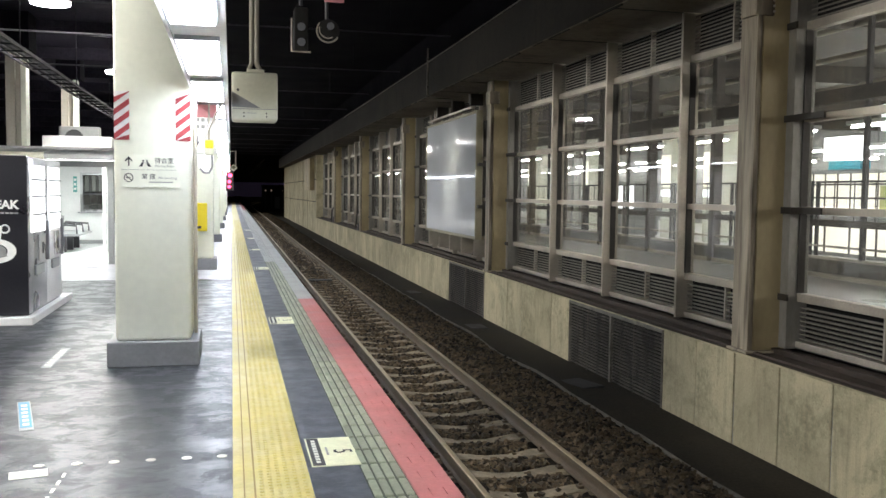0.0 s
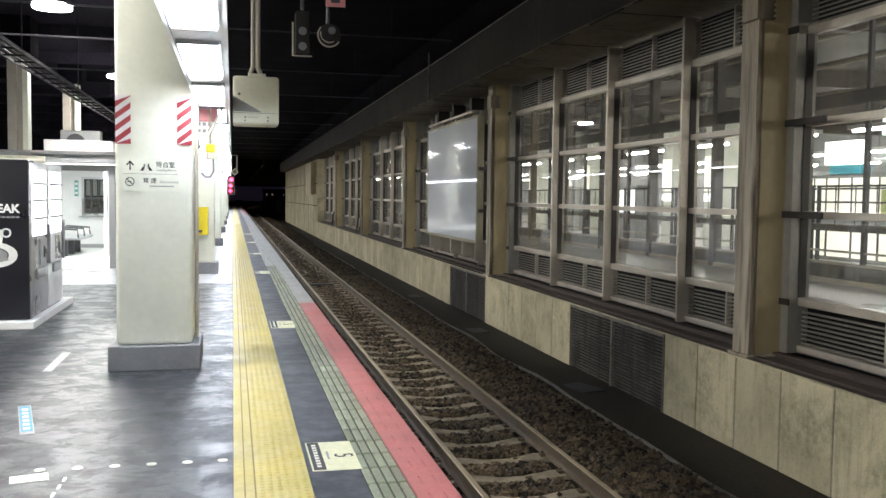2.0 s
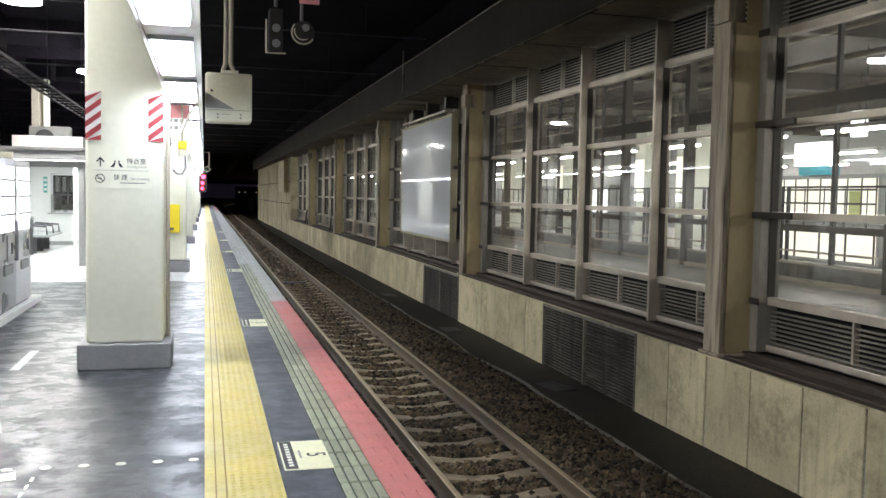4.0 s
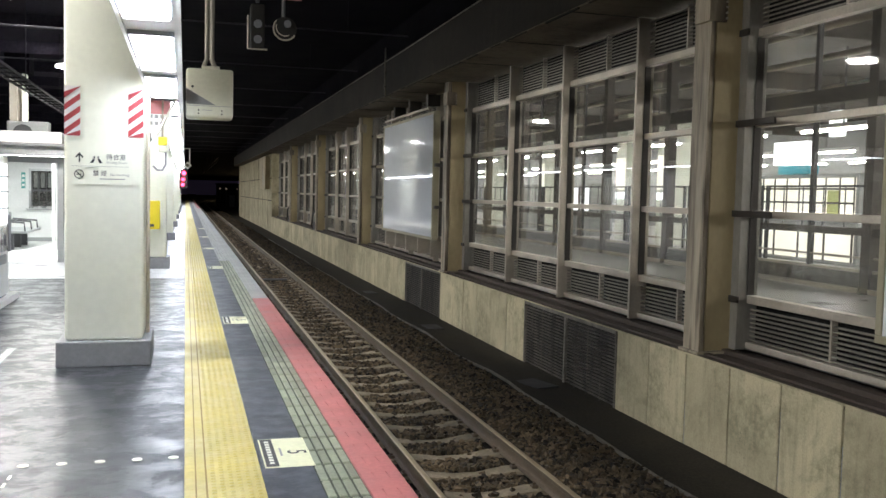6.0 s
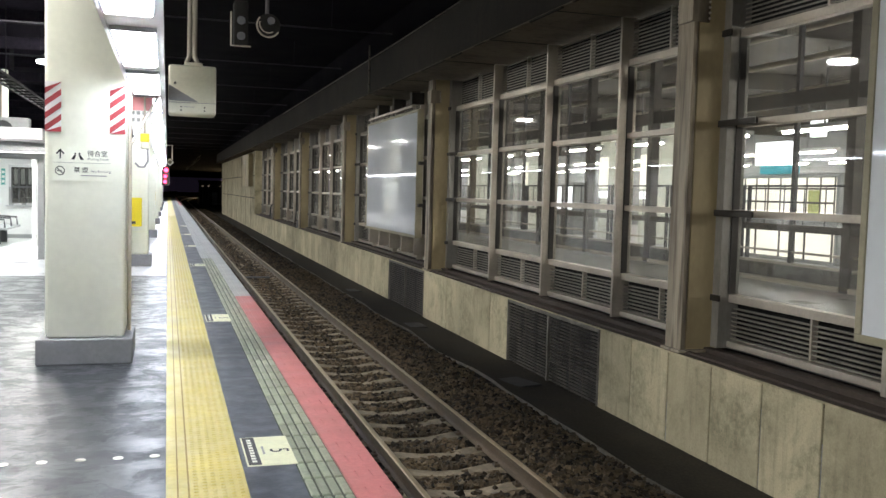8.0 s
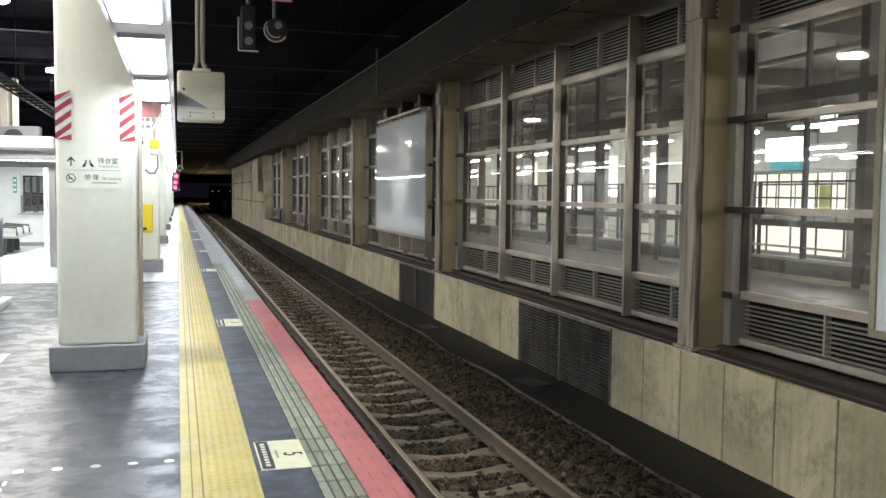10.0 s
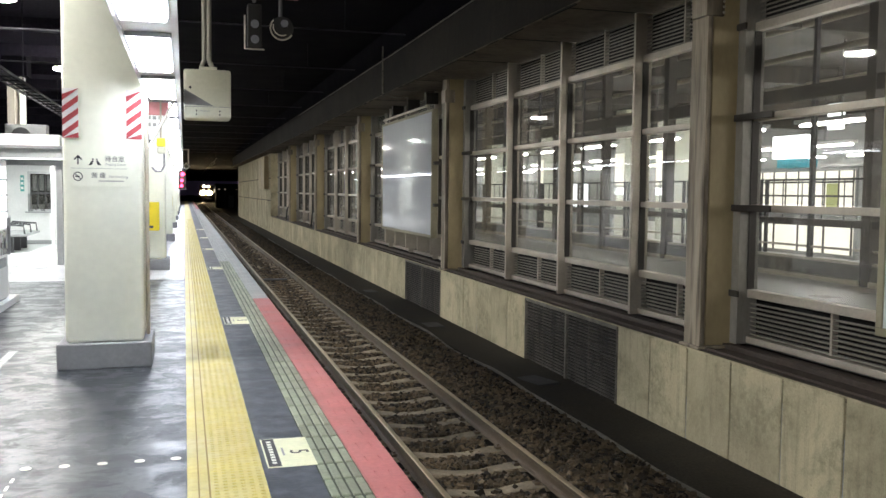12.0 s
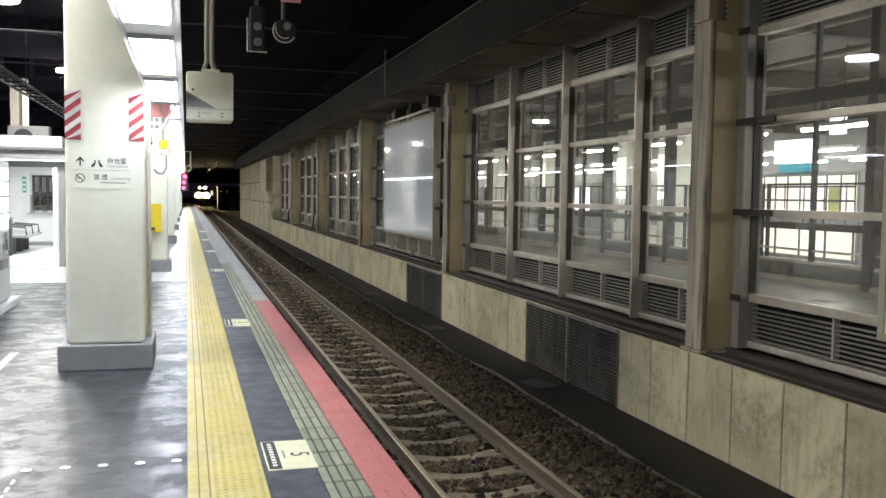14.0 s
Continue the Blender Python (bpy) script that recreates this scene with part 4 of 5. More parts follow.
part("cable", bent(bm_new(), [(0.03, 0.04, -0.07), (0.032, 0.04, -0.19), (0.0, 0.04, -0.25), (-0.05, 0.04, -0.25), (-0.09, 0.04, -0.21)], 0.010), M_MIDGREY, bc, smooth=True)
part("arm", rod(bm_new(), (0, 0.05, 0.085), (0, 0.05, 0.46), 0.010, 6), M_ALU, bc)
yb = thing("emergency_box", (-0.60, 18.0, 0.80), "yellow emergency stop button box fixed to a column", "call box")
part("case", box(bm_new(), -0.13, 0.13, 0, 0.20, 0.0, 0.55, 0.015), M_YELLOW_BOX, yb, "yellow case")
part("button", box(bm_new(), -0.08, 0.02, -0.02, -0.002, 0.05, 0.10, 0.004), M_DARKGREY, yb)
part("mount", bx(-0.12, 0.12, 0.205, 0.448, 0.05, 0.5), M_WHITE, yb, "white mounting plate")
copy_thing(yb, pose(-0.60, 38.1, 0.8))

# ---- red departure signal far along the platform ----
sgn = thing("platform_signal", (0.02, 36.5, 1.6), "platform signal with three red lights under a pale bracket", "signal")
part("housing", box(bm_new(), -0.24, 0.05, 0.02, 0.25, 0.0, 0.76, 0.02), M_DARKGREY, sgn)
for i, (xx, zz) in enumerate(((-0.08, 0.60), (-0.11, 0.355), (-0.12, 0.145))):
    part("lamp", rod(bm_new(), (xx, 0.0, zz), (xx, 0.018, zz), 0.075 if i == 0 else 0.062, 14), M_SIGNAL_RED, sgn, "glowing red lamp")
# Visors added as reflectors: lit red, they imitate the lamps' halo.
for i, (xx, zz) in enumerate(((-0.08, 0.60), (-0.11, 0.355), (-0.12, 0.145))):
    hood = bm_new()
    rr = 0.10 if i == 0 else 0.09
    for k in range(-2, 14):
        a0, a1 = math.pi * k / 11, math.pi * (k + 1) / 11
        v = [hood.verts.new((xx + rr * math.cos(a), yy, zz + rr * math.sin(a))) for a, yy in ((a0, 0.018), (a1, 0.018), (a1, -0.22), (a0, -0.22))]
        hood.faces.new(v)
    bmesh.ops.solidify(hood, geom=hood.faces[:], thickness=0.006)
    part("hood", hood, M_MIDGREY, sgn, "curved visor added to catch red light as a halo")
dm = bm_new()
for k in range(4):
    (xa, za), (xb, zb) = [(0.06 + r_ * math.cos(math.pi / 2 * q), 0.91 + r_ * math.sin(math.pi / 2 * q)) for r_, q in ((0.15, k), (0.15, k + 1))]
    (xc, zc), (xd, zd) = [(0.06 + 0.095 * math.cos(math.pi / 2 * q), 0.91 + 0.095 * math.sin(math.pi / 2 * q)) for q in (k + 1, k)]
    prism(dm, [(xa, za), (xb, zb), (xc, zc), (xd, zd)], -0.02, -0.01)
diamond = part("diamond", dm, M_OFFWHITE, sgn, "diamond shaped marker with a pale border")
part("field", prism(bm_new(), [(0.06 + 0.094, 0.91), (0.06, 1.004), (0.06 - 0.094, 0.91), (0.06, 0.816)], -0.014, -0.01), M_TRAIN_FRONT, diamond, "olive middle")
part("bracket", bent(bm_new(), [(-0.1, 0.1, 1.57), (0.14, 0.1, 1.57), (0.14, 0.1, 1.0)], 0.025, 6), M_ALU, sgn)
part("hanger", rod(bm_new(), (-0.1, 0.12, 1.5), (-0.1, 0.12, 4.3), 0.03, 8), M_DARKGREY, sgn)
part("arm", bx(-0.13, -0.07, 0.08, 0.16, 0.2, 1.6), M_DARKGREY, sgn)

# ---- vending machines ----
vp = solid("vending_plinth", box(bm_new(), -4.3, -2.26, 11.12, 13.75, 0, 0.09, 0.01), M_WHITE, "low white plinth under the vending machines", "plinth")


def vending_machine(name, y0, y1, label, body):
    v = thing(name, (-2.32, y0, 0.091), label, "vending machine", "vending machines")
    n = y1 - y0
    part("cabinet", box(bm_new(), -0.75, 0.0, 0.0, n, 0.02, 1.88, 0.02), body, v, smooth=True)
    win = part("window", bx(0.003, 0.012, 0.08, n - 0.14, 0.98, 1.78), M_VEND_GLOW, v, "lit display window")
    for z in (1.18, 1.40, 1.60):
        part("shelf", bx(0.0125, 0.03, 0.08, n - 0.14, z, z + 0.022), M_GREYPANEL, win, "shelf with price buttons")
    for z in (1.18, 1.40, 1.60):
        for i in range(9):
            yy = 0.11 + i * (n - 0.30) / 9
            part("button", bx(0.031, 0.036, yy, yy + 0.03, z + 0.004, z + 0.017), M_MIDGREY, win)
    for z in (1.02, 1.24, 1.46, 1.66):
        part("can_row", bx(0.0125, 0.016, 0.12, n - 0.18, z, z + 0.008), M_STICKER, win)
    pan = part("panel", bx(0.003, 0.02, n * 0.45, n - 0.16, 0.62, 0.94), M_SILVER, v, "coin and note panel")
    part("coin_slot", bx(0.021, 0.03, n * 0.62, n * 0.68, 0.70, 0.84), M_DARKGREY, pan)
    part("flap", box(bm_new(), 0.003, 0.03, 0.22, n - 0.3, 0.46, 0.58, 0.006), M_GREYPANEL, v, "grey delivery flap")
    part("handle", box(bm_new(), 0.003, 0.045, n - 0.10, n - 0.06, 0.6, 1.1, 0.008), M_MIDGREY, v)
    part("foot", bx(-0.7, -0.03, 0.03, n - 0.03, 0.0, 0.019), M_DARKGREY, v)
    return v


va = vending_machine("vending_machine", 11.30, 12.30, "silver drinks vending machine with black poster clad side", M_SILVER)
vending_machine("vending_machine", 12.33, 13.30, "white drinks vending machine with lit display window", M_WHITE)
# black coffee poster on the side of the first machine
ps = thing("poster_cladding", (-2.33, 11.28, 0.10), "black coffee poster panel with white cup and lettering", "poster")
part("panel", box(bm_new(), -1.3, 0.0, -0.02, 0.0, 0.0, 1.88, 0.006), M_BLACK, ps, "matt black panel")
letters("lettering", "BREAK", 0.135, M_WHITE, ps, Matrix.Translation((-0.30, -0.0225, 1.30)) @ ROT_UP, 0.005)
for i in range(7):
    part("text_bar", bx(-0.44 + 0.05 * i, -0.40 + 0.05 * i, -0.023, -0.0205, 1.195, 1.215), M_INK_PALE, ps, "small unreadable mark")


def disc(bm, cx, cz, r0, r1, squash, y, seg=36, a0=0.0, a1=math.tau):
    for i in range(seg):
        p, q = a0 + (a1 - a0) * i / seg, a0 + (a1 - a0) * (i + 1) / seg
        prism(bm, [(cx + r1 * math.cos(p), cz + squash * r1 * math.sin(p)), (cx + r1 * math.cos(q), cz + squash * r1 * math.sin(q)),
                   (cx + r0 * math.cos(q), cz + squash * r0 * math.sin(q)), (cx + r0 * math.cos(p), cz + squash * r0 * math.sin(p))], y - 0.002, y)


cup = bm_new()
disc(cup, -0.36, 0.76, 0.14, 0.235, 0.62, -0.0205)
prism(cup, [(-0.54, 1.06), (-0.27, 1.06), (-0.29, 0.90), (-0.35, 0.80), (-0.45, 0.80), (-0.51, 0.90)], -0.0265, -0.023)
disc(cup, -0.245, 1.02, 0.036, 0.056, 1.0, -0.0205, 20)
part("cup_picture", cup, M_WHITE, ps, "white cup and saucer picture")
cf = bm_new()
disc(cf, -0.405, 1.06, 0.001, 0.10, 0.28, -0.027)
prism(cf, [(-0.40, 0.70), (-0.24, 0.73), (-0.22, 0.70), (-0.38, 0.665)], -0.023, -0.0205)
disc(cf, -0.36, 0.76, 0.001, 0.125, 0.62, -0.0205)
part("cup_shade", cf, M_INK_PALE, ps, "grey coffee and spoon")

# ---- waiting room ----
solid("pale_floor", bx(-3.72, -0.02, 16.45, 62, 0.0005, 0.004), M_PALE_FLOOR, "pale glossy floor sheet round the waiting room", "floor", kind="structure")
wr = thing("waiting_room", (-5.6, 20.0, 0), "glazed grey waiting room with open doorway and lit white interior", "waiting room")
part("floor", bx(0.0, 4.3, 0.0, 7.5, 0.001, 0.012), M_WHITE, wr, "pale glossy floor")
part("roof", bx(-0.6, 4.5, -0.12, 7.8, 2.30, 2.419), M_GREYPANEL, wr, "grey roof with fascia")
part("fascia", box(bm_new(), -0.8, 4.6, -0.20, -0.121, 2.20, 2.44, 0.01), M_GREYPANEL, wr)
part("gutter", bx(-0.8, 4.6, -0.26, -0.205, 2.40, 2.46), M_MIDGREY, wr)
part("wall", bx(0.0, 4.3, 7.4, 7.5, 0.013, 1.0), M_WHITE, wr, "white back wall")
part("wall", bx(0.0, 1.415, 7.4, 7.5, 1.001, 2.29), M_WHITE, wr, "white back wall")
bwin = part("back_window", bx(1.42, 2.03, 7.43, 7.45, 1.001, 2.0), M_GLASS, wr, "window onto the dark station")
part("wall", bx(2.035, 4.3, 7.4, 7.5, 1.001, 2.29), M_WHITE, wr)
part("wall", bx(1.42, 2.03, 7.4, 7.5, 2.001, 2.29), M_WHITE, wr)
part("side_wall", bx(4.22, 4.3, 0.05, 7.39, 0.013, 2.29), M_WHITE, wr)
part("side_wall", bx(0.0, 0.08, 0.05, 7.39, 0.013, 2.29), M_WHITE, wr)
for xx in (1.92, 3.05, 4.1):
    part("door_post", box(bm_new(), xx, xx + 0.12, -0.06, 0.06, 0.0, 2.19, 0.008), M_GREYPANEL, wr, "grey steel post")
part("wall_panel", bx(0.0, 1.91, -0.03, 0.03, 0.0, 0.95), M_GREYPANEL, wr)
part("front_glass", bx(0.0, 1.91, -0.01, 0.01, 0.951, 2.19), M_GLASS, wr)
part("door_head", bx(2.05, 4.09, -0.04, 0.04, 2.06, 2.19), M_GREYPANEL, wr)
part("door", bx(3.18, 3.24, 0.3, 1.4, 0.02, 2.05), M_GREYPANEL, wr, "open sliding door")
part("ceiling_lamp", bx(1.2, 3.0, 1.2, 6.0, 2.26, 2.28), M_ROOM_GLOW, wr, "glowing ceiling panel")
part("inner_post", bx(2.42, 2.49, 3.9, 4.0, 0.013, 2.29), M_WHITE, wr)
idoor = part("inner_door", bx(2.50, 2.95, 4.0, 4.04, 0.013, 2.0), M_WHITE, wr, "white framed inner door")
part("door_glass", bx(2.57, 2.87, 3.985, 3.998, 0.75, 1.9), M_DARKGREY, idoor, "dark door glass")
part("poster", bx(1.17, 1.27, 7.36, 7.39, 1.5, 1.95), M_TEAL, wr, "pale teal timetable poster")
for q in range(3):
    part("poster_bar", bx(1.185, 1.255, 7.352, 7.359, 1.56 + 0.13 * q, 1.63 + 0.13 * q), M_WHITE, wr)
for xx in (1.42, 1.60, 1.80, 2.0):
    part("window_bar", bx(xx, xx + 0.03, 7.38, 7.42, 1.001, 2.0), M_DARKGREY, bwin)
part("window_bar", bx(1.42, 2.03, 7.36, 7.38, 1.42, 1.48), M_DARKGREY, bwin)
for nm_, c_ in (("window_frame", (1.36, 1.419, 0.94, 2.06)), ("window_frame", (2.031, 2.09, 0.94, 2.06)), ("window_frame", (1.42, 2.03, 0.94, 1.0)), ("window_frame", (1.42, 2.03, 2.0, 2.06))):
    part(nm_, bx(c_[0], c_[1], 7.36, 7.399, c_[2], c_[3]), M_SILVER, bwin, "pale metal frame")
part("window_sill", bx(1.30, 2.10, 7.25, 7.358, 0.90, 0.935), M_GREYPANEL, wr, "grey sill below the window")
gd = part("glazed_door", box(bm_new(), 2.125, 2.95, 7.36, 7.398, 0.014, 2.08, 0.006), M_SILVER, wr, "pale metal door with two glass panes")
part("pane", bx(2.18, 2.88, 7.35, 7.358, 1.0, 1.98), M_DARKGREY, gd, "dark upper pane")
part("pane", bx(2.18, 2.88, 7.35, 7.358, 0.30, 0.93), M_MIDGREY, gd, "grey lower pane")
# Reflections in the upper pane, painted as pale grey strips.
for xx in (1.47, 1.655, 1.85):
    part("blind", bx(xx, xx + 0.11, 7.46, 7.47, 1.52, 1.96), M_GREYPANEL, bwin, "pale strip painted as a reflection in the glass")
part("skirting", bx(0.09, 2.12, 7.37, 7.398, 0.013, 0.12), M_GREYPANEL, wr)
bn = thing("bench", (-4.16, 23.6, 0.012), "grey waiting room bench with arm rests", "bench")
part("seat", box(bm_new(), -0.25, 0.45, 0, 2.2, 0.40, 0.46, 0.015), M_GREYPANEL, bn)
part("backrest", box(bm_new(), -0.32, -0.26, 0, 2.2, 0.45, 0.85, 0.015), M_GREYPANEL, bn)
for yy in (0.1, 1.05, 2.0):
    part("arm_rest", bent(bm_new(), [(0.40, yy, 0.46), (0.38, yy, 0.66), (-0.2, yy, 0.70)], 0.022), M_DARKGREY, bn, smooth=True)
    part("leg", bx(-0.05, 0.15, yy - 0.04, yy + 0.04, 0.0, 0.399), M_DARKGREY, bn)

# on the waiting room roof
ac = thing("air_conditioner", (-3.3, 21.2, 2.42), "off-white outdoor air conditioner unit on the waiting room roof", "air conditioner")
part("case", box(bm_new(), -0.42, 0.42, 0, 0.35, 0.05, 0.56, 0.02), M_GREYPANEL, ac)
part("fan_grille", rod(bm_new(), (-0.1, -0.012, 0.29), (-0.1, -0.001, 0.29), 0.20, 24), M_DARKGREY, ac, "dark round fan grille")
part("foot", bx(-0.36, 0.36, 0.05, 0.3, 0.0, 0.049), M_DARKGREY, ac)
dc = thing("roof_duct", (-3.83, 20.0, 2.42), "white boxed duct on the waiting room roof", "duct")
part("case", box(bm_new(), 0, 1.36, 0, 0.5, 0.0, 0.28, 0.015), M_WHITE, dc)
jb = thing("sign_box", (-4.6, 19.62, 2.2), "pale flat sign box under the waiting room fascia", "sign")
part("case", box(bm_new(), 0, 0.85, 0, 0.13, 0.0, 0.14, 0.01), M_OFFWHITE, jb)

# ---- steel columns and services at the back ----
for i, (x, y) in enumerate(((-5.41, 24.0), (-5.17, 30.0), (-5.0, 42.0), (-7.2, 12.0))):
    s = thing("steel_column", (x, y, 0), "beige steel column with pale flanges behind the waiting room", "column", "steel columns")
    part("web", bx(0.215, 0.345, 0.08, 0.22, 0, 4.99), M_STEEL_COLUMN, s)
    part("flange", box(bm_new(), 0.346, 0.47, -0.05, 0.35, 0, 4.99, 0.008), M_COLUMN, s, "pale painted flange")
    part("flange", box(bm_new(), 0.0, 0.214, -0.05, 0.35, 0, 4.99, 0.008), M_STEEL_COLUMN, s)
    part("cap", bx(-0.1, 0.6, -0.3, 0.6, 5.0, 5.9), M_CEIL, s, "dark girder end above")
tr = thing("cable_tray", (-3.6, 0, 3.93), "grey ladder cable tray hung below the ceiling", "cable tray")
for xx in (-0.2, 0.2):
    part("rail", bx(xx - 0.015, xx + 0.015, -8, 60, -0.03, 0.03), M_TRAY, tr)
RUNG = mesh_of("rung", bx(-0.184, 0.184, 0, 0.05, -0.025, 0.0), M_TRAY)
for i in range(80):
    piece("rung", RUNG, tr, (0, -7.5 + 0.8 * i, 0))
for i, (xx, rr) in enumerate(((-0.1, 0.025), (0.0, 0.035), (0.1, 0.02))):
    part("cable", rod(bm_new(), (xx, -8, rr + 0.001), (xx, 60, rr + 0.001), rr, 8), M_TRAY, tr, smooth=True)
for i in range(12):
    part("hanger", rod(bm_new(), (0.22, -6 + 5.5 * i, 0), (0.22, -6 + 5.5 * i, 1.9), 0.012, 6), M_CEIL_STEEL, tr)
for i, y in enumerate((9.5, 13.2, 16.2, 19.5, 24.5)):
    p = thing("ceiling_pipe", (0, y, 4.75), "thin conduit pipe crossing under the ceiling", "pipe", "conduit pipes")
    part("pipe", rod(bm_new(), (-9, 0, 0), (-0.2, 0, 0), 0.018, 8), M_DARKGREY, p)
    for xx in (-8, -5, -2):
        part("hanger", rod(bm_new(), (xx, 0, 0.02), (xx, 0, 1.15), 0.01, 6), M_CEIL_STEEL, p)


def pendant(y):
    p = thing("pendant_lamp", (-3.25, y, 5.0), "round bright high-bay lamp hanging under the dark ceiling", "lamp", "pendant lamps over the platform")
    part("diffuser", rod(bm_new(), (0, 0, 0), (0, 0, 0.06), 0.34, 28), M_PENDANT_GLOW, p, "glowing white disc")
    part("shade", rod(bm_new(), (0, 0, 0.062), (0, 0, 0.3), 0.37, 28, 0.12), M_DARKGREY, p)
    part("stem", rod(bm_new(), (0, 0, 0.3), (0, 0, 0.9), 0.02, 8), M_CEIL_STEEL, p)
    return p


pn = pendant(17.9)
for k in (-2, -1, 1, 2, 3, 4, 5, 6, 7, 8):
    copy_thing(pn, pose(-3.25, 17.9 + 10.05 * k, 5.0))

# ---- platform surface signs and stickers ----
def floor_sign(y, number):
    s = thing("floor_sign", (0.595, y, 0.002), "cream boarding position plate with a dark band on the platform", "floor sign", "boarding position plates")
    part("plate", box(bm_new(), -0.145, 0.145, -0.30, 0.30, 0, 0.004, 0.002), M_PLATE, s)
    part("band", bx(-0.135, -0.062, -0.285, 0.285, 0.0045, 0.006), M_INK, s, "dark band")
    for i in range(9):
        part("text_bar", bx(-0.112, -0.085, -0.24 + 0.055 * i, -0.205 + 0.055 * i, 0.0065, 0.0075), M_STICKER, s)
    if number:
        letters("numeral", "5", 0.165, M_INK, s, Matrix.Translation((0.062, -0.02, 0.006)) @ Matrix.Rotation(radians(-90), 4, "Z"))
        part("text_bar", bx(-0.035, -0.022, -0.08, 0.08, 0.0045, 0.006), M_INK_PALE, s)
    return s


for y, n in ((5.40, True), (11.1, True), (18.7, True), (24.7, False), (30.6, False), (37, False)):
    floor_sign(y, n)
for i in range(6):
    d = thing("floor_dot", (-0.06 - 0.205 * i, 5.43, 0.001), "round white sticker dot on the platform floor", "floor marking", "dots in a row")
    part("sticker", rod(bm_new(), (0, 0, 0), (0, 0, 0.003), 0.030, 20), M_STICKER, d)
fc = thing("floor_sticker", (-1.11, 5.28, 0.001), "white rectangular sticker with faint print on the floor", "sticker", turn=12)
part("sheet", box(bm_new(), -0.10, 0.10, -0.07, 0.07, 0, 0.003, 0.001), M_STICKER, fc)
part("text_bar", bx(-0.05, 0.05, 0.0, 0.012, 0.0035, 0.004), M_INK_PALE, fc)
fb = thing("floor_sticker", (-1.42, 6.68, 0.001), "blue and white lettered sticker on the floor", "sticker", turn=13)
part("sheet", box(bm_new(), -0.045, 0.045, -0.44, 0.44, 0, 0.003, 0.001), M_STICKER_WORN, fb)
part("panel", bx(-0.037, 0.037, -0.36, 0.42, 0.0035, 0.0045), M_STICKER_BLUE, fb, "blue panel")
for i in range(6):
    part("text_bar", bx(-0.02, 0.02, -0.31 + 0.115 * i, -0.25 + 0.115 * i, 0.005, 0.006), M_STICKER, fb)
fw = thing("floor_sticker", (-1.62, 8.95, 0.001), "narrow white lettered sticker on the floor", "sticker", turn=0)
part("sheet", box(bm_new(), -0.042, 0.042, -0.50, 0.50, 0, 0.003, 0.001), M_STICKER_WORN, fw)
for i in range(7):
    part("text_bar", bx(-0.028, 0.028, -0.42 + 0.125 * i, -0.35 + 0.125 * i, 0.0035, 0.0045), M_STICKER, fw)
fd = thing("floor_mark", (-0.93, 5.0, 0.001), "worn dashed white marks on the floor", "floor marking")
for i in range(4):
    part("dash", bx(-0.012 + 0.006 * i, 0.004 + 0.006 * i, -0.2 + 0.13 * i, -0.13 + 0.13 * i, 0, 0.002), M_STICKER, fd)


# ---- track ----
RAIL_Z = -0.97


# middle line of the track: straight along the platform, then bending to the right
LINE = [(2.6875, Y0), (2.6875, 60), (2.6875, 110), (2.6875, 145), (2.75, 165), (3.5, 179), (4.42, 194), (5.5, 208), (6.5, 217), (12.4, 237), (18.6, 256), (28, 287), (54, 372), (66, 412)]


def sweep(bm, outline, off):
    """An outline in x, z drawn along the track's middle line, shifted sideways by off."""
    rings = []
    for i, (x, y) in enumerate(LINE):
        (xa, ya), (xb, yb) = LINE[max(0, i - 1)], LINE[min(len(LINE) - 1, i + 1)]
        n = math.hypot(xb - xa, yb - ya)
        sx, sy = (yb - ya) / n, -(xb - xa) / n
        rings.append([bm.verts.new((x + sx * (off + a), y + sy * (off + a), b)) for a, b in outline])
    for a, b in zip(rings, rings[1:]):
        for i in range(len(outline)):
            j = (i + 1) % len(outline)
            bm.faces.new((a[i], a[j], b[j], b[i]))
    bm.faces.new(rings[0])
    bm.faces.new(rings[-1])
    bmesh.ops.recalc_face_normals(bm, faces=bm.faces)
    return bm


def rail(off):
    t = thing("rail", (0, 0, RAIL_Z), "rust brown steel rail with a polished running top", "rail", "rails of the track", kind="structure")
    half = [(0.05, -0.153), (0.05, -0.144), (0.016, -0.13), (0.008, -0.11), (0.008, -0.055), (0.029, -0.036), (0.030, -0.006)]
    outline = half + [(-a, b) for a, b in half[::-1]]
    part("profile", sweep(bm_new(), outline, off), M_RAIL, t)
    part("running_top", sweep(bm_new(), [(0.0285, -0.0055), (0.021, 0.0), (-0.021, 0.0), (-0.0285, -0.0055)], off), M_RAIL_TOP, t, "polished steel running top")
    return t


rail(-0.5675)
rail(0.5675)
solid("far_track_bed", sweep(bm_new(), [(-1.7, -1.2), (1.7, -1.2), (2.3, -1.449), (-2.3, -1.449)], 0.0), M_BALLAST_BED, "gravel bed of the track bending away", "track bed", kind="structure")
SL = bm_new()
prof = [(-1.0, 0.0, 0.13), (-0.72, 0.0, 0.13), (-0.42, 0.0, 0.13), (-0.12, -0.035, 0.105), (0.12, -0.035, 0.105), (0.42, 0.0, 0.13), (0.72, 0.0, 0.13), (1.0, 0.0, 0.13)]
rings = []
for x, z, hw in prof:
    rings.append([SL.verts.new((x, -hw, -0.16)), SL.verts.new((x, -hw + 0.025, z)), SL.verts.new((x, hw - 0.025, z)), SL.verts.new((x, hw, -0.16))])
for a, b in zip(rings, rings[1:]):
    for i in range(3):
        SL.faces.new((a[i], b[i], b[i + 1], a[i + 1]))
SL.faces.new(rings[0][::-1])
SL.faces.new(rings[-1])
bmesh.ops.recalc_face_normals(SL, faces=SL.faces)
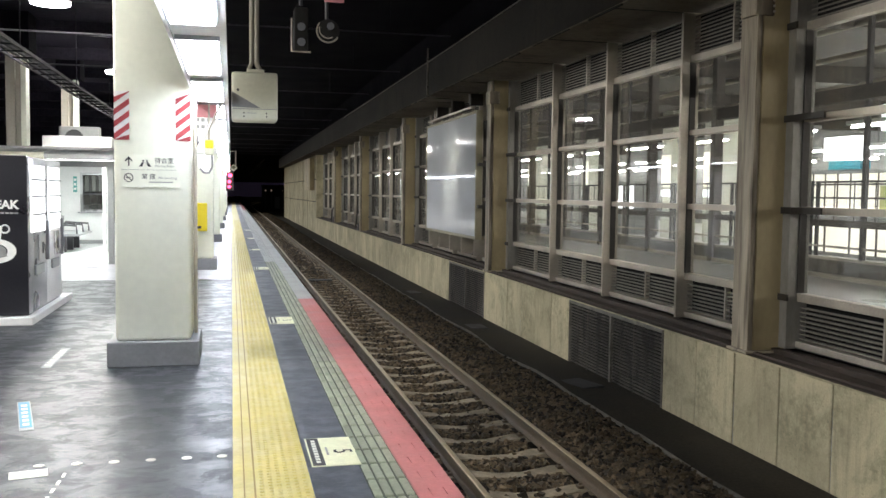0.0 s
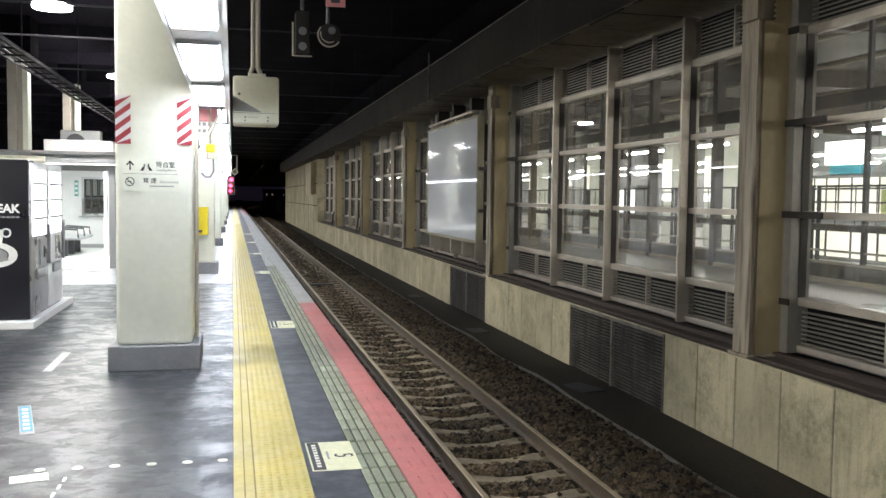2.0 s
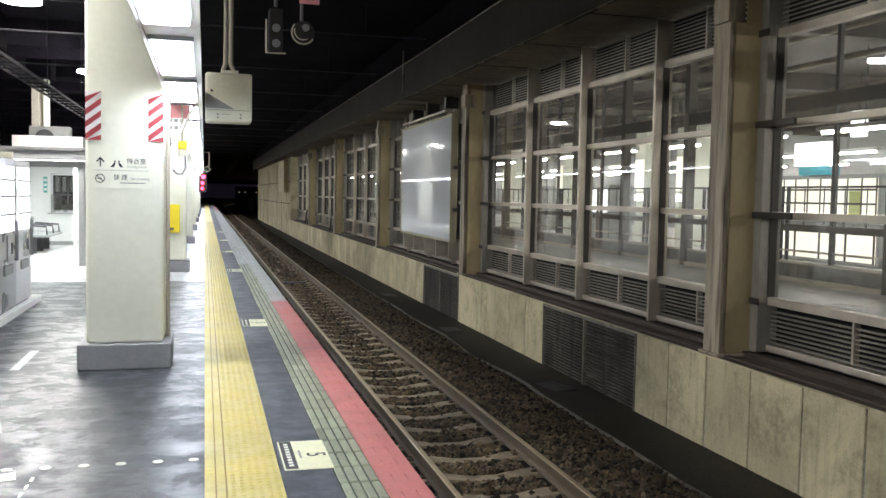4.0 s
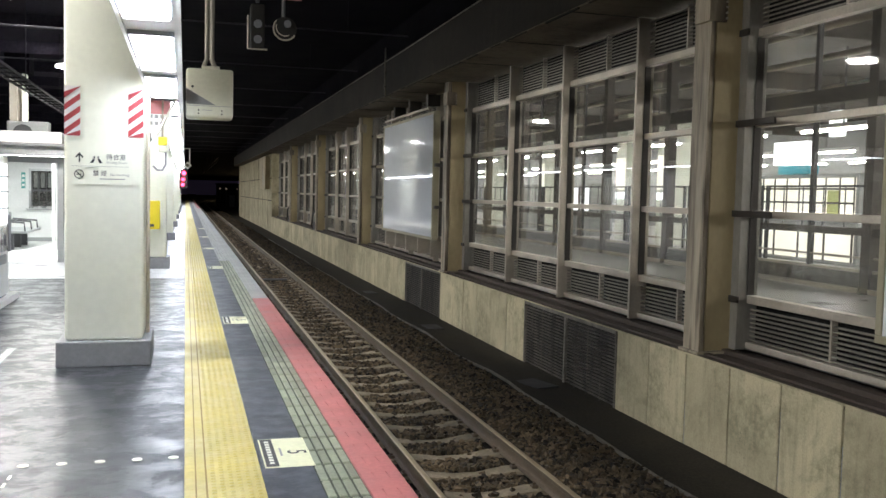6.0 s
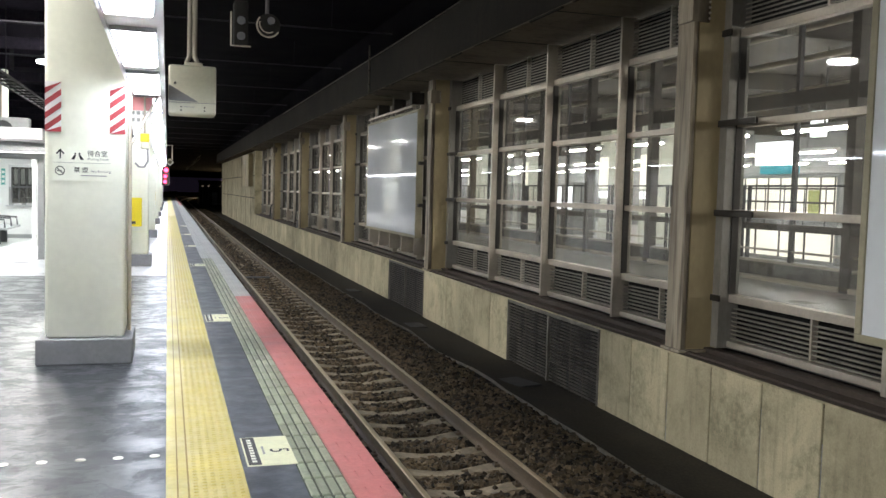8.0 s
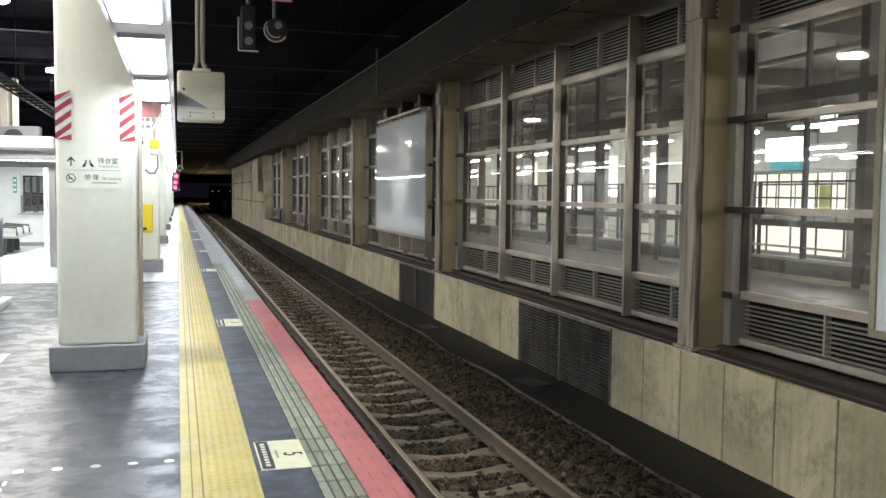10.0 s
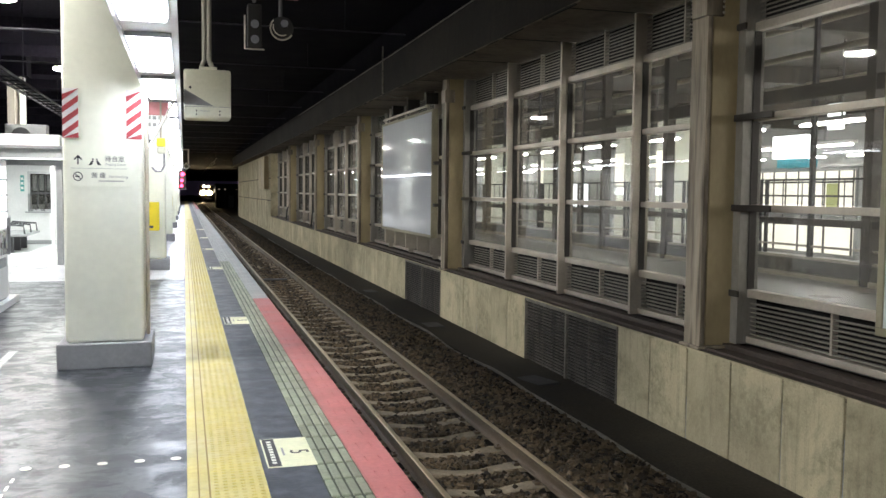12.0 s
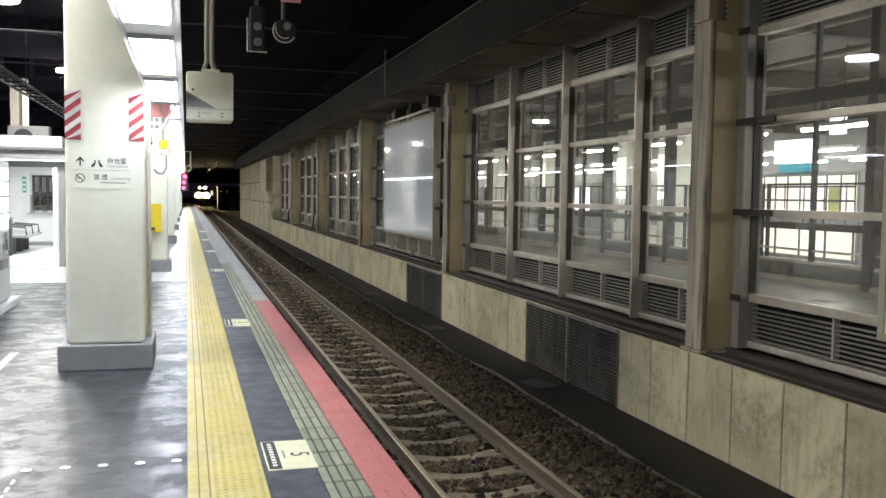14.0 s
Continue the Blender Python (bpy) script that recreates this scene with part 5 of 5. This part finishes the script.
SLEEPER = mesh_of("sleeper", SL, M_SLEEPER)
CL = bm_new()
for x in (-0.5675, 0.5675):
    for s in (-1, 1):
        box(CL, x + s * 0.085 - 0.03, x + s * 0.085 + 0.03, -0.04, 0.04, 0.0, 0.03, 0.006, 1)
        rod(CL, (x + s * 0.085, 0, 0.03), (x + s * 0.085, 0, 0.05), 0.014, 6)
CLIP = mesh_of("clip", CL, M_RAIL)
bed = thing("sleepers", (2.6875, 0, RAIL_Z - 0.153), "row of tan concrete sleepers half sunk in ballast", "sleepers", kind="structure")
rng = random.Random(4)
for i in range(170):
    y = -2 + 0.6 * i
    s = piece("sleeper", SLEEPER, bed, (rng.uniform(-0.02, 0.02), y + rng.uniform(-0.015, 0.015), 0), (0, 0, rng.uniform(-0.012, 0.012)))
    if 3 < y < 40:
        piece("clip", CLIP, s, (0, 0, 0.0))
gp = thing("inspection_plate", (2.68, 27.2, -1.11), "dark steel plate between the rails", "plate")
part("plate", box(bm_new(), -0.40, 0.30, -0.2, 0.2, 0, 0.03, 0.006), M_TRAIN_DARK, gp)


def stones(count, x0, x1, y0, y1, size, seed, name):
    """Loose broken stone: each one a squashed, jittered block of its own."""
    r = np.random.RandomState(seed)
    cube = np.array([(x, y, z) for x in (-1, 1) for y in (-1, 1) for z in (-1, 1)], float)
    faces = np.array([(0, 1, 3, 2), (4, 6, 7, 5), (0, 4, 5, 1), (2, 3, 7, 6), (0, 2, 6, 4), (1, 5, 7, 3)])
    u = r.rand(count)
    centre = np.stack([r.uniform(x0, x1, count), y0 + (y1 - y0) * u ** 1.35, np.zeros(count)], 1)
    on_sleeper = (np.abs(((centre[:, 1] + 2 + 0.3) % 0.6) - 0.3) < 0.135) & (np.abs(centre[:, 0] - 2.6875) < 0.98)
    near_rail = (np.abs(centre[:, 0] - 2.12) < 0.10) | (np.abs(centre[:, 0] - 3.255) < 0.10)
    keep = ~(on_sleeper & (np.abs(centre[:, 0] - 2.6875) < 0.68) & (r.rand(count) > 0.06)) & ~near_rail
    centre = centre[keep]
    n = len(centre)
    inner = np.abs(centre[:, 0] - 2.6875) < 0.5
    centre[:, 2] = -1.155 + r.uniform(-0.012, 0.02, n) - 0.012 * inner + 0.09 * np.clip(np.abs(centre[:, 0] - 2.69) - 0.66, 0, 0.36)
    scale = size * r.uniform(0.55, 1.15, (n, 1)) * r.uniform(0.6, 1.1, (n, 3))
    v = cube[None] * (1 + r.uniform(-0.42, 0.25, (n, 8, 3))) * scale[:, None]
    ang = r.uniform(0, math.tau, (n, 3))
    for k, (i, j) in enumerate(((0, 1), (1, 2), (0, 2))):
        c, s = np.cos(ang[:, k])[:, None], np.sin(ang[:, k])[:, None]
        a, b = v[..., i].copy(), v[..., j].copy()
        v[..., i], v[..., j] = a * c - b * s, a * s + b * c
    v = (v + centre[:, None]).reshape(-1, 3)
    f = (faces[None] + 8 * np.arange(n)[:, None, None]).reshape(-1, 4)
    me = bpy.data.meshes.new(name)
    me.from_pydata(v.tolist(), [], f.tolist())
    me.materials.append(M_BALLAST)
    return new(name, me)


tagged(stones(70000, 1.0, 4.42, 3.0, 30, 0.032, 1, "ballast"), "loose brown broken stone ballast between and beside the rails", "ballast", kind="stuff")
tagged(stones(12000, 1.0, 4.4, 30, 62, 0.042, 2, "ballast"), "loose brown broken stone ballast farther along the track", "ballast", kind="stuff")

tagged(stones(9000, 1.0, 4.4, 62, 112, 0.06, 3, "ballast"), "loose brown broken stone ballast near the platform's end", "ballast", kind="stuff")
tagged(stones(9000, 1.0, 4.42, -5.0, 3.0, 0.034, 5, "ballast"), "loose brown broken stone ballast abreast of the platform", "ballast", kind="stuff")

# cable along the ballast edge
pts = []
for i in range(60):
    y = 6 + 0.75 * i
    pts.append((4.47 - 0.0005 * max(0, y - 10) + 0.12 * noise.noise((y * 0.45, 2, 7)), y, -1.10 + 0.015 * noise.noise((y, 5, 2))))
cb = thing("trackside_cable", (0, 0, 0), "grey cable lying along the ballast edge", "cable")
part("cable", bent(bm_new(), pts, 0.022, 6), M_CABLE_DIRTY, cb, smooth=True)
for i, (x, y) in enumerate(((4.9, 17.6), (4.85, 24.0), (4.95, 12.0))):
    cv = thing("trough_cover", (x, y, -1.165), "dark loose trough cover lying on the walkway", "cover", turn=8 * i)
    part("slab", box(bm_new(), -0.2, 0.2, -0.3, 0.3, 0, 0.03, 0.006), M_TRAIN_DARK, cv)

# ---- platform paving pieces ----
pav = thing("tactile_paving", (0, 0, 0), "yellow tactile paving blocks with inner line bars", "tactile paving", kind="structure")
TP = bm_new()
box(TP, 0.003, 0.422, 0.0, 0.3, -0.013, 0.003)
for a, b in ((0.012, 0.058), (0.068, 0.112)):
    box(TP, a, b, 0.001, 0.299, 0.003, 0.008)
for i in range(6):
    for j in range(6):
        cx, cy = 0.155 + 0.047 * i, 0.025 + 0.05 * j
        bmesh.ops.create_cone(TP, cap_ends=True, segments=6, radius1=0.016, radius2=0.010, depth=0.005, matrix=Matrix.Translation((cx, cy, 0.0055)))
TACTILE = mesh_of("paving_block", TP, M_YELLOW)
for i in range(160):
    piece("paving_block", TACTILE, pav, (0, 1.5 + 0.3 * i, 0))
part("far_blocks", bx(0.003, 0.422, 49.5, Y1, -0.013, 0.006), M_YELLOW, pav)
part("near_blocks", bx(0.003, 0.422, Y0, 1.5, -0.013, 0.006), M_YELLOW, pav)
part("groove", bx(0.1135, 0.1235, 1.5, 49.5, 0.0031, 0.0036), M_GROOVE, pav, "dark yellow strip painted to read as a groove")
part("groove", bx(0.059, 0.067, 1.5, 49.5, 0.0031, 0.0036), M_GROOVE, pav, "dark yellow strip painted to read as a groove")

edge = thing("edge_tiles", (0, 0, 0), "rows of small green-grey non-slip tiles along the platform edge", "edge tiles", kind="structure")
ET = mesh_of("tile", box(bm_new(), 0.007, 0.0505, 0.014, 0.276, -0.008, 0.006, 0.005, 1), M_GREEN_TILE)
ET2 = mesh_of("tile", box(bm_new(), 0.004, 0.0535, 0.010, 0.280, -0.008, 0.003), M_GREY_TILE)
for i in range(75):
    for j in range(4):
        piece("tile", ET if i < 62 else ET2, edge, (0.725 + 0.0578 * j, 2.5 + 0.29 * i, 0))
fb_ = bm_new()
for i in range(310):
    for j in range(4):
        y = 2.5 + 0.29 * (75 + i)
        if y < Y1 - 0.3:
            box(fb_, 0.729 + 0.0578 * j, 0.7785 + 0.0578 * j, y + 0.010, y + 0.280, -0.008, 0.003)
tagged(part("far_tiles", fb_, M_GREY_TILE, edge), kind="stuff")
part("near_tiles", bx(0.725, 0.956, Y0, 2.5, -0.008, 0.003), M_GREEN_TILE, edge)

curb = thing("edge_plates", (0, 0, 0), "red painted platform edge plates with grooves, grey farther on", "edge plates", kind="structure")


def edge_plate(mat):
    b = bm_new()
    for a, c in ((0.0, 0.066), (0.074, 0.148), (0.156, 0.228)):
        box(b, a, c, 0.0, 0.29, -0.013, 0.005)
    for a in (0.066, 0.148):
        box(b, a, a + 0.008, 0.0, 0.17, -0.013, 0.0045)
        box(b, a, a + 0.008, 0.17, 0.29, -0.013, -0.001)
    return mesh_of("plate", b, mat)


PR, PG = edge_plate(M_RED), edge_plate(M_GREY_TILE)
for i in range(200):
    y = 2.0 + 0.29 * i
    piece("plate", PR if y < 13.1 else PG, curb, (0.96, y, 0))
part("far_plates", bx(0.96, 1.188, 60.0, 76, -0.013, 0.004), M_GREY_TILE, curb)
# Red glow of the signal on the far platform end, put into the colour.
part("end_plates", bx(0.96, 1.188, 76.01, Y1, -0.013, 0.004), M_RED, curb, "end plates with the signal's red glow painted in")
part("near_plates", bx(0.96, 1.188, Y0, 2.0, -0.013, 0.004), M_RED, curb)

# ---- panels of the low wall ----
PAN = {}


def panel(n):
    key = round(n, 3)
    if key not in PAN:
        PAN[key] = mesh_of("panel", box(bm_new(), 0.0, 0.04, 0.010, n - 0.010, -1.195, -0.135, 0.006, 1), M_WALLPANEL)
    return PAN[key]


SEALANT = mesh_of("sealant", bx(0.0, 0.02, -0.009, -0.001, 0.0, 1.0), M_STICKER_WORN)


def panels(y0, y1, n):
    for i in range(n):
        w = (y1 - y0) / n
        piece("panel", panel(w), wall_low, (5.50 + rng.uniform(-0.003, 0.003), y0 + w * i, 0))
        if i and 0 < y0 + w * i < 30 and rng.random() < 0.6:
            h = rng.uniform(0.35, 0.95)
            piece("sealant", SEALANT, wall_low, (5.505, y0 + w * i, -1.19)).scale = (1, 1, h)


panels(-13.92, 10.56, 29)
panels(13.91, 19.07, 6)
panels(22.37, 59.95, 43)
bm = bm_new()
for y in (63, 67, 71.5, 76, 82, 88, 93):
    box(bm, 5.512, 5.53, y, y + 0.05, -1.2, 4.05)
for z in (0.9, 2.4):
    box(bm, 5.510, 5.53, 60.1, 95.9, z, z + 0.05)
part("joints", bm, M_VOID, wall_far, "dark panel joints")
wc = thing("wall_cabinet", (5.2, 61.5, 1.7), "beige steel cabinet fixed high on the far wall", "cabinet")
part("case", box(bm_new(), 0, 0.3, 0, 4.5, 0, 2.2, 0.02), M_PILLAR, wc)
part("door_gap", bx(-0.006, -0.001, 2.2, 2.24, 0.05, 2.15), M_VOID, wc)

# ---- overhead wires and fittings in the dark ----
ow = thing("overhead_cable", (0, 0, 0), "pale cable running along the overhead beam", "cable")
part("cable", bent(bm_new(), [(4.903, 8, 5.02), (4.903, 20, 4.95), (4.903, 40, 4.93)], 0.014, 6), M_CABLE_DIRTY, ow)

dp = thing("beam_conduit", (4.885, 22.5, 4.0), "thin conduit running down the overhead beam to the poster lamp", "conduit")
part("pipe", bent(bm_new(), [(0.01, 0, 1.3), (0.01, 0, 0.12), (0.2, 0, 0.045), (0.72, 0.2, 0.045), (0.72, 0.25, -0.3)], 0.022), M_CABLE_DIRTY, dp, smooth=True)
for i in range(3):
    part("clip", box(bm_new(), -0.015, 0.035, -0.035, 0.035, 0.3 + 0.35 * i, 0.33 + 0.35 * i, 0.004), M_ALU_DARK, dp)
for k in (3, 4):
    lp = thing("cable_loop", (5.5, PILLAR0 + BAY * k + 0.5, -0.129), "dark cable loop hanging at the pillar foot", "cable")
    part("cable", bent(bm_new(), [(0.1, 0, 0.9), (0.0, 0.1, 0.7), (-0.02, 0.3, 0.25), (0.0, 0.55, 0.12), (0.05, 0.7, 0.3), (0.1, 0.75, 0.8)], 0.03), M_CABLE_DARK, lp, smooth=True)
    part("box", box(bm_new(), 0.02, 0.2, -0.15, 0.15, 0.0, 0.35, 0.01), M_DARKGREY, lp)

for x, r in ((5.45, 0.10), (6.4, 0.10), (8.2, 0.07)):
    wl = thing("wayside_lamp", (x, 150, -1.45), "small warm wayside lamp on a post far down the line", "lamp", "wayside lamps")
    part("post", rod(bm_new(), (0, 0.1, 0), (0, 0.1, 3.25), 0.05, 8), M_TRAIN_DARK, wl)
    part("lamp", rod(bm_new(), (0, 0.0, 3.15), (0, 0.09, 3.15), r, 12), M_FAR_LAMP, wl, "glowing warm lamp")
# Unseen hut, added only to block the train's lights until it nears.
hut = thing("trackside_hut", (5.2, 156, -1.45), "unseen dark hut added to hide the train at first", "hut")
part("wall", box(bm_new(), 0.0, 4.6, 0.0, 6.0, 0.0, 3.9, 0.03), M_VOID, hut, "dark concrete wall")
part("roof", box(bm_new(), -0.15, 4.75, -0.2, 6.2, 3.901, 4.1, 0.03), M_VOID, hut, "flat dark roof")
part("door", box(bm_new(), 2.0, 2.9, -0.03, -0.002, 0.0, 2.1, 0.01), M_DARKGREY, hut, "dark steel door")
cw = thing("contact_wire", (0, 0, 0), "bare overhead contact wires hung above the track", "overhead wire")
for xx, zz in ((2.62, 3.95), (2.76, 4.35)):
    part("wire", rod(bm_new(), (xx, 80, zz), (xx, 145, zz), 0.012, 6), M_WIRE, cw)
for i in range(7):
    part("dropper", rod(bm_new(), (2.69, 82 + 7 * i, 3.95), (2.69, 82 + 7 * i, 5.9), 0.008, 5), M_WIRE, cw)
for i in range(14):
    cp = thing("cross_pipe", (-0.4, 7.5 + 6.3 * i, 5.2), "thin steel pipe crossing over the track", "pipe", "cross pipes over the track")
    part("pipe", rod(bm_new(), (0, 0, 0), (5.3, 0, 0), 0.018, 8), M_CROSS, cp)
    for xx in (0.2, 3.9):
        part("hanger", rod(bm_new(), (xx, 0, 0), (xx, 0, 0.7), 0.01, 6), M_CEIL_STEEL, cp)

# ---- train ----
def train():
    t = thing("train", (2.69, 165, RAIL_Z), "oncoming train with bright warm headlights", "train")
    head = t
    for i in range(3):
        # each car stands at an angle to the one before, as on the curve
        t = new("car")
        t.parent = head
        t.matrix_basis = pose((0, 1.45, 4.9)[i], (0, 20.4, 40.6)[i], 0, 0, 0, -4.2 * i)
        y = 0.0
        b = box(bm_new(), -1.4, 1.4, y, y + 20.0, 1.0, 3.55, 0.18, 3)
        part("car_body", b, M_TRAIN if i else M_TRAIN_FRONT, t, smooth=True)
        part("underframe", bx(-1.2, 1.2, y + 0.4, y + 19.6, 0.35, 0.99), M_TRAIN_DARK, t)
        for s in (-1, 1):
            for j in range(6):
                part("window", bx(s * 1.405 - 0.01, s * 1.405 + 0.01, y + 2.4 + 2.7 * j, y + 4.2 + 2.7 * j, 1.95, 2.75), M_CABIN, t, "lit side window")
        for yy in (2.5, 4.6, 15.4, 17.5):
            part("wheelset", rod(bm_new(), (-0.62, y + yy, 0.43), (0.62, y + yy, 0.43), 0.43, 18), M_TRAIN_DARK, t)
    t = head
    part("windscreen", box(bm_new(), -1.1, 1.1, -0.02, 0.02, 2.3, 3.1, 0.01), M_BLACK, t, "dark windscreen")
    for x in (-0.46, 0.46):
        part("headlamp", rod(bm_new(), (x, -0.06, 3.28), (x, -0.01, 3.28), 0.18, 16), M_HEADLAMP, t, "upper headlamp")
    # Radius beyond true size: the lamps' glare is put into the shape.
    for x in (-0.62, 0.62):
        part("headlamp", rod(bm_new(), (x, -0.08, 1.95), (x, -0.01, 1.95), 0.40, 20), M_HEADLAMP, t, "lower headlamp oversized to imitate its glare")
    # Outer lamps and the sign below are added to fill out the glare.
    for x in (-1.05, 1.05):
        part("fog_lamp", rod(bm_new(), (x, -0.06, 1.75), (x, -0.01, 1.75), 0.2, 16), M_HEADLAMP, t, "outer lamp added to widen the glare")
    part("destination_sign", bx(-0.4, 0.4, -0.035, -0.022, 3.12, 3.2), M_CABIN, t, "unseen destination sign added to fill the glare")
    # Glowing ovals added in place of the headlamps' glare.
    for x in (-0.55, 0.55):
        lens = rod(bm_new(), (x, -0.05, 1.95), (x, -0.012, 1.95), 0.72, 24)
        bmesh.ops.scale(lens, vec=(1, 1, 0.72), verts=lens.verts, space=Matrix.Translation((0, 0, -1.95)))
        part("lamp_glass", lens, M_HEADLAMP_GLARE, t, "glowing oval added to imitate headlamp glare")
    part("coupler", box(bm_new(), -0.2, 0.2, -0.5, 0.3, 0.6, 0.95, 0.03), M_TRAIN_DARK, t)
    return t


TRAIN = train()


def motions():
    walk(TRAIN, [
        (0.0, pose(54.0, 372, RAIL_Z, 0, 0, -17)),
        (8.2, pose(18.4, 255.5, RAIL_Z, 0, 0, -17)),
        (9.4, pose(12.0, 236, RAIL_Z, 0, 0, -16)),
        (10.5, pose(6.4, 216.5, RAIL_Z, 0, 0, -12)),
        (11.0, pose(5.5, 208.5, RAIL_Z, 0, 0, -9)),
        (12.0, pose(4.42, 194, RAIL_Z, 0, 0, -5)),
        (13.0, pose(3.5, 179, RAIL_Z, 0, 0, -4)),
        (14.0, pose(2.75, 165, RAIL_Z, 0, 0, -3)),
    ])


motions()
